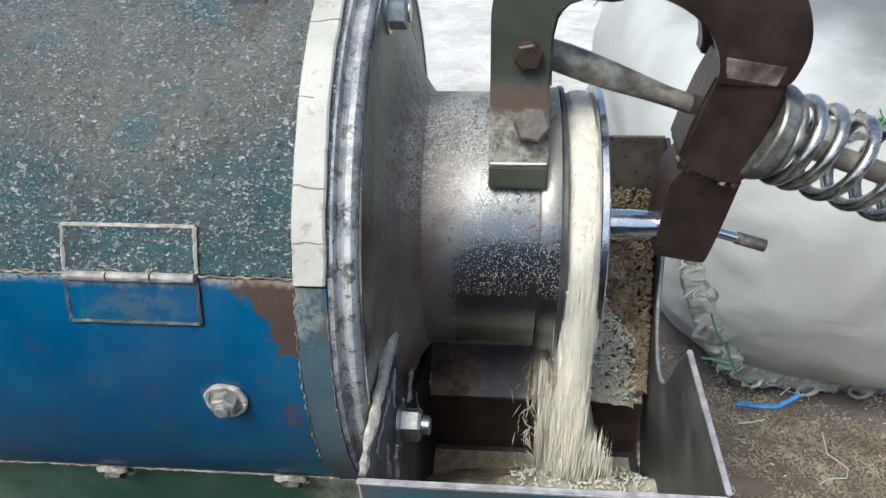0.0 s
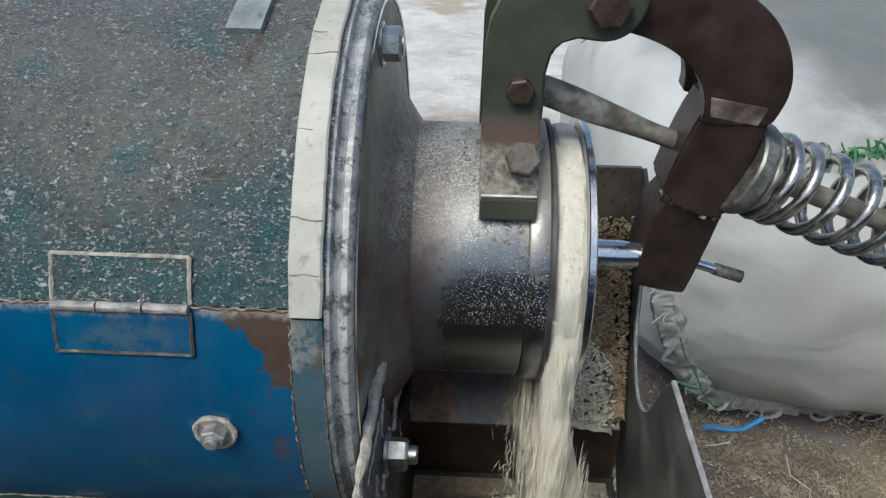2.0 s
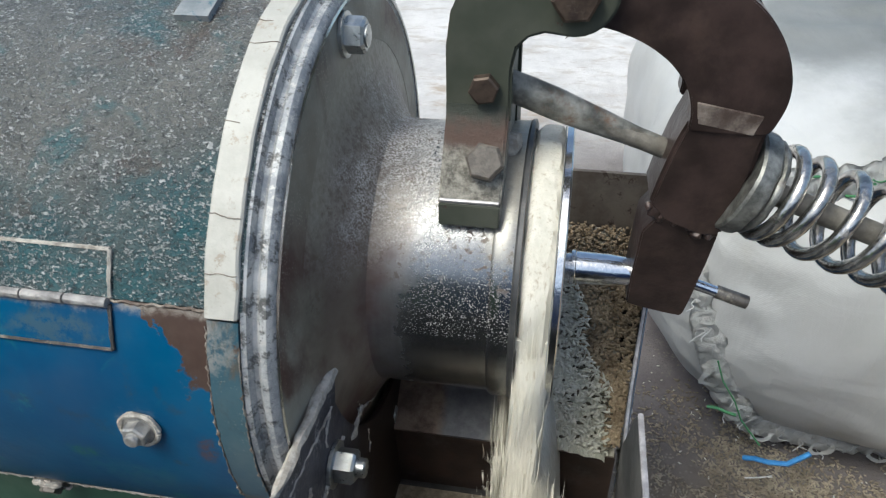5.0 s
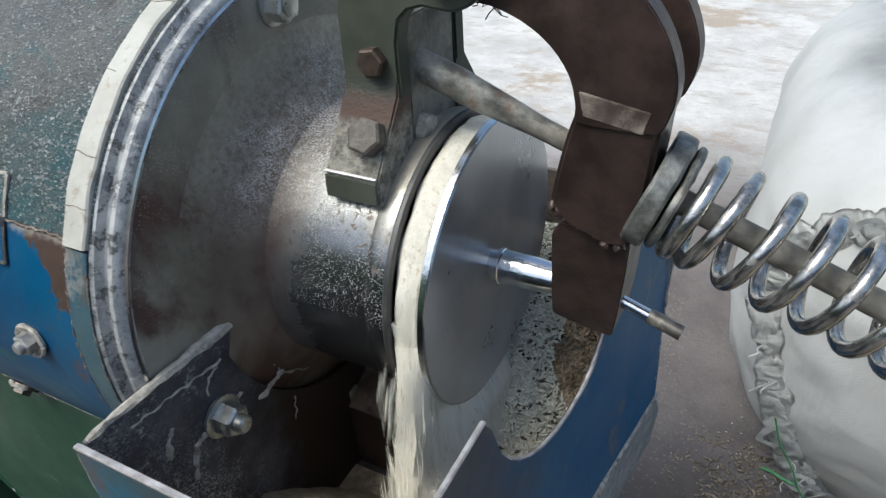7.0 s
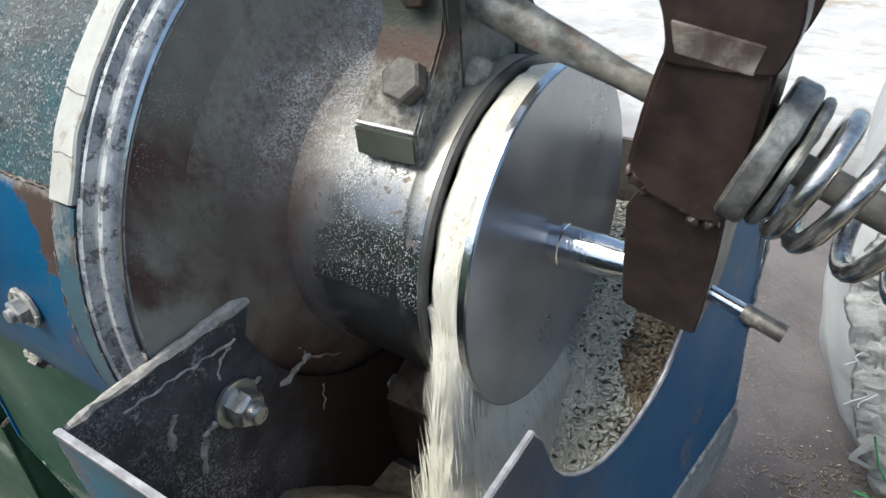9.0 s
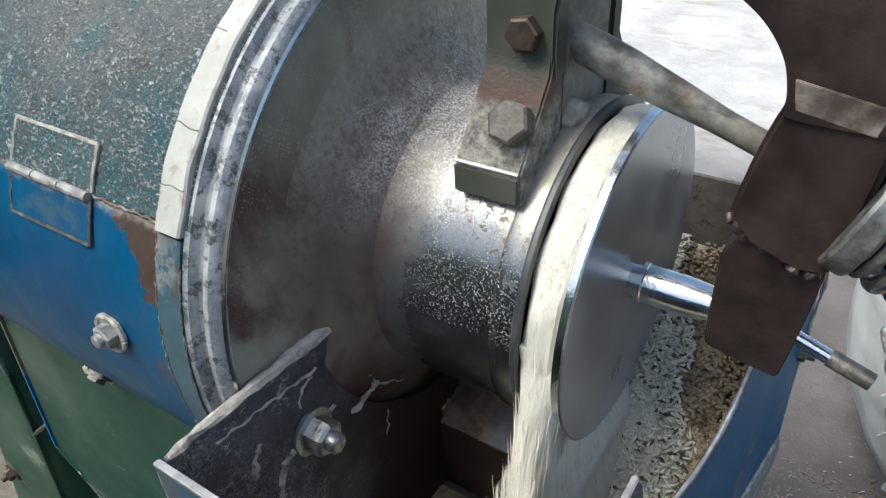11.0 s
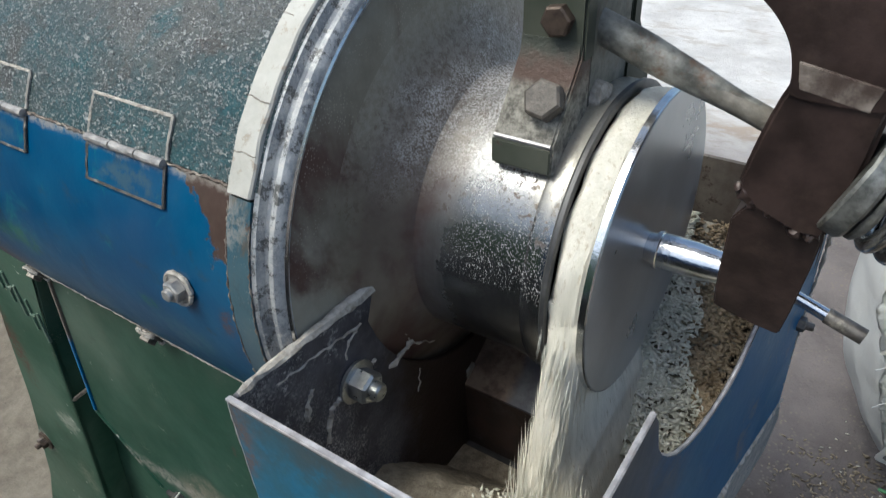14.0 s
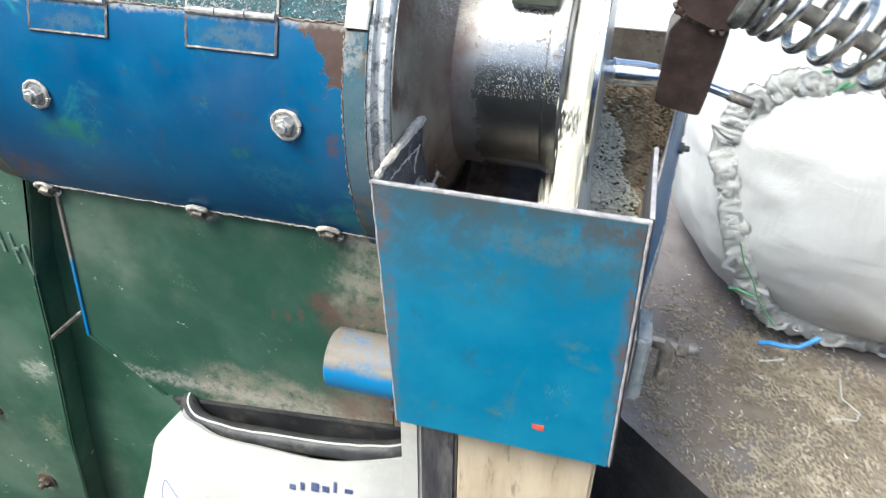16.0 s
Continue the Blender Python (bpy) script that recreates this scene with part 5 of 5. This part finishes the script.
def build_board():
    board = thing("chute_board", (0.05, 0.27, 0.0), "dusty beige wooden board standing under the catch box", "board")
    part("plank", rough_up(block(-0.01, 0.108, 0.232, 0.256, 0.0, 0.474, 0.003), 0.0008, 20), BOARD, board)
    part("batten", block(-0.045, -0.012, 0.236, 0.262, 0.0, 0.472, 0.003), BATTEN, board, "dark weathered batten")
    part("side_board", rough_up(block(-0.066, -0.047, 0.240, 0.262, 0.0, 0.470, 0.003), 0.0008, 20), BAG, board, "pale narrow board")


build_board()


def build_sack():
    sack = thing("grain_sack", (0.55, 1.18, 0.2), "full white woven plastic sack lying on the concrete", "sack")
    cx, cy, cz, hx, hy, hz, p = 0.565, 1.19, 0.43, 0.39, 0.53, 0.245, 3.4

    def shell(d):
        s = (abs(d.x / hx) ** p + abs(d.y / hy) ** p + abs(d.z / hz) ** p) ** (-1 / p)
        v = Vector((cx, cy, cz)) + d * s
        v += noise.noise_vector(v * 5.0) * 0.018 + noise.noise_vector(v * 14.0) * 0.006
        gather = min(1.0, max(0.0, (0.40 - v.x) / 0.12)) * min(1.0, max(0.0, (0.95 - v.y) / 0.15))
        v += d * 0.0035 * gather * noise.noise(Vector((v.x * 30, v.y * 12, v.z * 55)))
        v.z = max(v.z, 0.202)
        return v

    bm = bmesh.new()
    bmesh.ops.create_icosphere(bm, subdivisions=7, radius=1.0)
    for v in bm.verts:
        v.co = shell(v.co.normalized())
    part("sack_body", bm, SACK, sack)
    # the sewn, ruffled end with its ties
    keys = [(0.40, 0.625), (0.335, 0.608), (0.28, 0.588), (0.238, 0.55), (0.226, 0.49), (0.252, 0.41), (0.292, 0.322), (0.34, 0.262), (0.41, 0.238), (0.52, 0.228), (0.66, 0.226), (0.80, 0.23)]
    path = []
    for (x0, z0), (x1, z1) in zip(keys, keys[1:]):
        for i in range(14):
            x, z = x0 + (x1 - x0) * i / 14, z0 + (z1 - z0) * i / 14
            rest = 1 - abs((x - cx) / hx) ** p - abs((z - cz) / hz) ** p
            y = cy - hy * max(rest, 0.02) ** (1 / p)
            path.append(Vector((x, y - 0.012, z)))
    random.seed(5)
    dense = []
    for a, b in zip(path, path[1:]):
        dense += [a.lerp(b, k / 4) for k in range(4)]
    for layer in range(2):
        bm = bmesh.new()
        last = None
        for i, q in enumerate(dense):
            along = (dense[min(i + 1, len(dense) - 1)] - dense[max(i - 1, 0)]).normalized()
            out = Vector((-0.25, -0.95, 0.15)).normalized()
            across = along.cross(out).normalized()
            wide = 0.015 + 0.010 * noise.noise(Vector((i * 0.07, layer * 9, 0)))
            row = []
            for k in range(9):
                u = k / 4 - 1
                v = q + across * (u * wide + layer * 0.006) + out * (0.001 + 0.005 * (1 - u * u))
                v += noise.noise_vector(Vector((i * 0.06, u * 0.6, layer * 5))) * 0.0055 + noise.noise_vector(Vector((i * 0.22, u * 0.9, layer * 5 + 2))) * 0.0022
                v += out * 0.004 * noise.noise(Vector((i * 0.14, u * 1.2, layer * 7 + 3)))
                row.append(bm.verts.new(v))
            if last:
                bridge(bm, last, row, False)
            last = row
        bmesh.ops.solidify(bm, geom=bm.faces[:], thickness=0.0012)
        part("sewn_fold", bm, SACK_EDGE, sack, "crumpled sewn edge of the sack", 1.5)
    # loops of the sewing tape, flattened against the cloth
    rng = random.Random(14)
    for k, (x, z, tall, wide, turn) in enumerate(((0.232, 0.455, 0.030, 0.012, -20), (0.248, 0.405, 0.034, 0.013, -28), (0.268, 0.352, 0.036, 0.015, -35), (0.302, 0.315, 0.030, 0.014, -48), (0.345, 0.262, 0.034, 0.014, -62), (0.425, 0.242, 0.032, 0.013, -85), (0.50, 0.234, 0.030, 0.012, -88), (0.575, 0.232, 0.034, 0.012, -92), (0.30, 0.60, 0.034, 0.014, 60), (0.25, 0.565, 0.032, 0.013, 35))):
        rest = 1 - abs((x - cx) / hx) ** p - abs((z - cz) / hz) ** p
        y = cy - hy * max(rest, 0.02) ** (1 / p) - 0.030
        t = radians(turn)
        own = bmesh.new()
        inner, outer, lift = [], [], []
        for i in range(28):
            a = math.tau * i / 28
            for side, grow in ((inner, 0.62), (outer, 1.0)):
                u, v = wide * grow * math.sin(a), tall / 2 * (grow + 0.05) * math.cos(a)
                q = Vector((x + u * math.cos(t) - v * math.sin(t), y, z + u * math.sin(t) + v * math.cos(t)))
                side.append(own.verts.new(q + noise.noise_vector(q * 70 + Vector((k, 0, 0))) * 0.005))
        bridge(own, inner, outer, True)
        bmesh.ops.solidify(own, geom=own.faces[:], thickness=0.0022)
        part("tape_loop", own, SACK_EDGE, sack, "loop of white sewing tape")
    random.seed(6)
    for i in range(34):
        q = path[random.randrange(20, len(path))]
        e = q + Vector((random.uniform(-0.02, 0.02), random.uniform(-0.03, -0.01), random.uniform(-0.025, 0.015)))
        e.z = max(e.z, 0.203)
        part("thread", tube([q.lerp(e, k / 6) + Vector((0.005 * math.sin(k + i), -0.003, 0.004 * math.sin(0.9 * k + i))) for k in range(7)], 0.0007, 5), SACK, sack)
    for pts, m, r, name in (
        ([(0.262, 0.692, 0.395), (0.272, 0.684, 0.37), (0.290, 0.678, 0.345), (0.302, 0.676, 0.318), (0.330, 0.668, 0.285)], GREEN_RIBBON, 0.0011, "green_tie"),
        ([(0.262, 0.684, 0.325), (0.272, 0.682, 0.327), (0.285, 0.680, 0.323), (0.296, 0.678, 0.322)], GREEN_RIBBON, 0.0019, "green_tie"),
        ([(0.326, 0.689, 0.234), (0.336, 0.682, 0.243), (0.352, 0.676, 0.246), (0.372, 0.672, 0.252), (0.395, 0.676, 0.272)], BLUE_RIBBON, 0.0034, "blue_tie"),
        ([(0.33, 0.675, 0.212), (0.345, 0.670, 0.222), (0.36, 0.672, 0.226)], SACK, 0.0010, "thread"),
        ([(0.43, 0.655, 0.225), (0.435, 0.635, 0.206), (0.455, 0.615, 0.2035), (0.448, 0.60, 0.203), (0.425, 0.598, 0.203), (0.41, 0.588, 0.203)], SACK, 0.0009, "thread"),
    ):
        part(name, tube(pts, r, 6), m, sack)
    # a tangle of green thread ends along the upper seam
    rng = random.Random(77)
    for i in range(46):
        k = rng.random()
        q = shell(Vector((0.34 + 0.13 * k - cx, 0.75 + 0.02 * k - cy, 0.615 + 0.02 * k - cz)).normalized()) + Vector((0, -0.006, 0.003 + rng.gauss(0, 0.005)))
        e = Vector((rng.gauss(0, 0.020), rng.gauss(-0.008, 0.010), rng.gauss(-0.001, 0.004)))
        line = [q + e * (n / 5) + Vector((0, 0, 0.006 * math.sin(n * 0.7 + i))) for n in range(6)]
        part("green_thread", tube(line, rng.uniform(0.0009, 0.0018), 5), GREEN_RIBBON, sack)


build_sack()


# ---- rice and bran ----
def grains(places, length, width, seed, flat=False, tight=False):
    """Many small kernels as one mesh, from their places."""
    rng = random.Random(seed)
    verts, faces = [], []
    for p in places:
        s = rng.uniform(0.6, 1.5)
        if flat:
            d = Vector((rng.gauss(0, 1), rng.gauss(0, 1), rng.gauss(0, 0.25))).normalized()
        elif tight:
            d = Vector((rng.gauss(0, 0.035), rng.gauss(0, 0.035), 1)).normalized()
        else:
            d = Vector((rng.gauss(0, 0.35), rng.gauss(0, 0.35), rng.choice((-1, 1)))).normalized()
        u = d.orthogonal().normalized()
        w = d.cross(u)
        c = Vector(p)
        k = len(verts)
        verts += [c - d * length * s / 2, c + u * width / 2, c + w * width / 2, c - u * width / 2, c - w * width / 2, c + d * length * s / 2]
        for i in range(4):
            a, b = k + 1 + i, k + 1 + (i + 1) % 4
            faces += [(k, b, a), (k + 5, a, b)]
    me = bpy.data.meshes.new("grains")
    me.from_pydata(verts, [], faces)
    for f in me.polygons:
        f.use_smooth = True
    return me


def loose(name, me, material, parent=None, label="", category=""):
    me.materials.append(material)
    ob = new(name, me)
    if parent:
        ob.parent = parent
        ob.matrix_parent_inverse = parent.matrix_basis.inverted()
        return tagged(ob, label, kind="stuff")
    return tagged(ob, label, category, kind="stuff")


def heap_height(x, y):
    """The heap lies highest under the stream and thins to a dusty skin on the floor."""
    h = 0.575 - 0.3 * math.hypot((x - 0.055) * 0.45, y - 0.285)
    return h - 0.9 * max(0.0, y - 0.318 + 0.15 * max(0.0, 0.03 - x))


flow = thing("rice_stream", (0.05, 0.34, 0.56), "pale polished rice pouring from the spout", "rice")


SHEETS = []


def build_rice():
    # the full ring between spout and disc
    bm = turned([(0.0375, 0.05), (0.0385, 0.086), (0.043, 0.0905), (0.049, 0.0915), (0.055, 0.0905), (0.0585, 0.087), (0.0585, 0.05)], 160)
    for v in bm.verts:
        v.co += noise.noise_vector(Vector((v.co.x * 300, v.co.y * 90, v.co.z * 60))) * 0.0016
    part("rice_ring", bm, RICE, flow, "rice pressed out in a ring")
    # the falling curtain under it
    bm = bmesh.new()
    rows = []
    for i in range(34):
        k = i / 33
        z = 0.715 - 0.175 * k
        row = []
        front = AY - math.sqrt(max(0.0, 0.0915 ** 2 - min(z - AZ, 0) ** 2)) if z > 0.70 else AY - 0.0915 - 0.03 * k ** 1.3
        grow = 0.0005 + 0.016 * max(0.0, k - 0.58)
        rear = AY + 0.045 - 0.03 * k
        for u, side in [(0, 0), (0.2, 0.35), (0.5, 0.5), (0.8, 0.35), (1, 0)]:
            row.append(Vector((0.0395 - grow + (0.019 + 4.2 * grow) * u, front + 0.0012 * max(0.0, 1 - 6 * k) - side * 0.006 * min(1.0, 5 * k) + (0.006 if u in (0, 1) else 0) * min(1.0, 5 * k), z)))
        row += [Vector((0.0585 + grow * 3.0, front + 0.03, z)), Vector((0.0575 + grow * 2.4, rear, z)), Vector((0.0400 - grow, rear, z)), Vector((0.0395 - grow, front + 0.03, z))]
        made = []
        for q in row:
            q += noise.noise_vector(Vector((q.x * 260, q.y * 120, q.z * 24))) * (0.0012 + 0.0035 * k)
            made.append(bm.verts.new(q))
        rows.append(made)
    for a, b in zip(rows, rows[1:]):
        bridge(bm, a, b, True)
    bm.faces.new(rows[0])
    bm.faces.new(rows[-1])
    part("rice_curtain", bm, RICE, flow, "falling curtain of rice", 1.2)
    # streaks of grain all over the curtain and the ring
    rng = random.Random(21)
    spots, trail = [], []
    for _ in range(1900):
        k = rng.random()
        z = 0.683 - 0.133 * k
        grow = 0.0005 + 0.016 * max(0.0, k - 0.58)
        u = rng.random()
        front = AY - 0.0925 - 0.03 * k ** 1.3 + 0.006 * abs(2 * u - 1)
        x = 0.0395 - grow + (0.019 + 4.2 * grow) * u
        # beyond the disc's face the streaks hang below its rim
        spots.append((x, front + 0.0006 - rng.uniform(0, 0.0007), z if x < 0.0595 else min(z, 0.562)))
    for _ in range(500):
        k = rng.uniform(0.68, 1.0)
        y = AY - 0.08 - 0.03 * k + 0.10 * rng.random()
        spots.append((0.0392 - 0.007 * k + rng.gauss(0, 0.001 + 0.003 * k), y, 0.70 - 0.15 * k))
    for i in range(5):
        sheet = loose("falling_grain", grains(spots[i::5], 0.052, 0.0007, 31 + i, tight=True), RICE, flow)
        SHEETS.append((sheet, 0.05 * i, Vector((0.0, 0.013, 0.0))))
    for _ in range(240):
        k = rng.random()
        trail.append((0.039 - 0.03 * rng.random() * k, AY - 0.10 + 0.07 * rng.random(), 0.62 - 0.075 * k))
    for i in range(3):
        sheet = loose("stray_grain", grains(trail[i::3], 0.012, 0.0011, 51 + i), RICE, flow)
        SHEETS.append((sheet, 0.08 * i, Vector((0.017, 0.022, 0.01))))
    # heap in the box
    bm = bmesh.new()
    grid = []
    for i in range(40):
        row = []
        for j in range(30):
            x, y = -0.0635 + 0.176 * i / 39, 0.2125 + 0.185 * j / 29
            h = heap_height(x, y)
            row.append(bm.verts.new((x, y, max(0.486, h + 0.006 * noise.noise(Vector((x * 60, y * 60, 1)))))))
        grid.append(row)
    for a, b in zip(grid, grid[1:]):
        bridge(bm, a, b, False)
    tagged(part("rice_mound", bm, MOUND, flow, "heap of rice in the catch box"), kind="stuff")
    rng = random.Random(11)
    spots = []
    for _ in range(800):
        x, y = rng.uniform(0.01, 0.108), rng.uniform(0.215, 0.39)
        h = heap_height(x, y)
        spots.append((x, y, h + rng.uniform(0, 0.003)))
    loose("heap_grain", grains(spots, 0.0062, 0.0022, 1, True), GRAIN, flow)
    # rice sliding down the sloping floor, with a bank of brown bran beside it
    def on_slope(y):
        return 0.5475 + (y - 0.405) * 0.586

    def bank(y):
        return 0.104 - 0.44 * (y - 0.457) + 0.006 * math.sin(90 * y)

    bm = bmesh.new()
    grid = []
    for i in range(40):
        row = []
        for j in range(44):
            y = 0.400 + 0.172 * j / 43
            x = 0.034 + (min(bank(y), 0.110) - 0.034) * i / 39
            h = 0.007 * math.sin(math.pi * min(1.0, (i + 2) / 41)) ** 0.5
            row.append(bm.verts.new((x, y, on_slope(y) + h + 0.0035 * noise.noise(Vector((x * 110, y * 70, 4))))))
        grid.append(row)
    for a, b in zip(grid, grid[1:]):
        bridge(bm, a, b, False)
    tagged(part("rice_slide", bm, SLIDE, flow, "pale rice sliding down the sloping floor"), kind="stuff")
    # Dark kernels stand in for the shaded gaps between flying grains.
    spots, dark = [], []
    for _ in range(2300):
        y = rng.uniform(0.402, 0.57)
        x = 0.034 + (min(bank(y), 0.112) - 0.034) * rng.random()
        (dark if rng.random() < 0.07 else spots).append((x, y, on_slope(y) + 0.0055 + rng.uniform(0, 0.004)))
    loose("slope_grain", grains(spots, 0.0072, 0.0024, 2, True), GRAIN, flow)
    loose("slope_gap", grains(dark, 0.0072, 0.0026, 9, True), DARK_GAP, flow)
    spots = []
    for _ in range(3000):
        y = rng.uniform(0.41, 0.572)
        edge = 0.1085 if y < 0.33 else 0.1085 + 0.035 * (y - 0.33) / 0.26
        x0 = min(bank(y) - 0.006, edge - 0.012)
        spots.append((x0 + (edge - x0) * rng.random(), y, on_slope(y) + rng.uniform(0.001, 0.006)))
    loose("slope_bran", grains(spots, 0.0056, 0.0032, 3, True), BRAN, flow)
    # husks and grain strewn over the concrete
    spots = []
    for _ in range(60000):
        x, y = 0.16 + 0.75 * rng.random() ** 1.3, rng.uniform(0.36, 0.86)
        if x + 1.11 * y > 0.74 and rng.random() < min(1.0, (x - 0.16) / 0.16) * min(1.0, (0.86 - y) / 0.16) and 0.8 * noise.noise(Vector((x * 6, y * 6, 0))) + 0.6 * noise.noise(Vector((x * 25, y * 25, 3))) + 0.5 > rng.random():
            spots.append((x, y, 0.2008 + rng.uniform(0, 0.002)))
    loose("spilled_bran", grains(spots, 0.0074, 0.0030, 4, True), HUSK, None, "bran and broken grain strewn on the concrete", "bran")
    spots = [(rng.uniform(0.2, 0.9), rng.uniform(0.38, 0.9), 0.2015) for _ in range(420)]
    spots = [q for q in spots if q[0] + 1.11 * q[1] > 0.74]
    loose("spilled_rice", grains(spots, 0.0062, 0.0022, 6, True), GRAIN, None, "loose rice grains on the concrete", "rice")


build_rice()
CLUMPS = []


def build_clumps():
    for i in range(14):
        rng = random.Random(40 + i)
        if i < 9:
            spots = [(rng.gauss(0, 0.003), rng.gauss(0, 0.0015), rng.uniform(-0.022, 0.022)) for _ in range(30)]
        else:
            spots = [(rng.gauss(0, 0.008), q, 0.586 * q + rng.uniform(-0.001, 0.001)) for q in [rng.uniform(-0.016, 0.016) for _ in range(16)]]
        me = grains(spots, 0.012 if i < 9 else 0.0075, 0.0014, 60 + i, i >= 9, i < 9)
        me.materials.append(GRAIN)
        ob = new("grain_clump", me)
        ob.parent = flow
        CLUMPS.append(tagged(ob, kind="stuff"))


build_clumps()


# ---- what moves ----
def motions():
    """Clumps of grain fall along the curtain and rise again inside it, unseen."""
    base = Vector(flow.location)
    for i, ob in enumerate(CLUMPS):
        rng = random.Random(90 + i)
        rows, t = [], -0.4 * rng.random()
        splash = i >= 9
        hidden_top, hidden_low = Vector((0.049, 0.375, 0.665)), Vector((0.049, 0.355, 0.575))
        marks = []
        while t < 16.6:
            x = rng.uniform(0.040, 0.060)
            if splash:
                x = rng.uniform(0.066, 0.092)
                # these slide down the sloping floor and go back up beneath it
                marks += [(t, Vector((x, 0.53, 0.58))), (t + 0.07, Vector((x, 0.535, 0.633))), (t + 0.23, Vector((x - 0.01, 0.44, 0.578))), (t + 0.3, Vector((x - 0.01, 0.43, 0.53)))]
            else:
                marks += [(t, hidden_top), (t + 0.06, Vector((x, 0.337, 0.69))), (t + 0.2, Vector((x, 0.311, 0.565))), (t + 0.27, hidden_low)]
            t += 0.4
        marks = [(round(s * 30) / 30, p) for s, p in marks]
        before = [m for m in marks if m[0] <= 0][-1]
        inside = [m for m in marks if 0 < m[0] < 16]
        for s, p in [(0.0, before[1])] + inside + [(16.0, inside[-1][1])]:
            if not rows or s > rows[-1][0] + 0.02:
                rows.append((s, Matrix.Translation(p - base)))
        walk(ob, rows)
    for ob, start, inward in SHEETS:
        rows = []
        for k in range(62):
            t = start + 0.26 * k
            for dt, m in ((0.0, Vector((0, 0, 0.016))), (0.1334, Vector((0, 0, -0.022))), (0.1667, inward + Vector((0, 0, -0.02))), (0.2267, inward + Vector((0, 0, 0.014)))):
                s = round((t + dt) * 30) / 30
                if 0.01 < s < 15.98 and (not rows or s > rows[-1][0] + 0.02):
                    rows.append((s, Matrix.Translation(m)))
        walk(ob, [(0.0, rows[0][1])] + rows + [(16.0, rows[-1][1])])


motions()
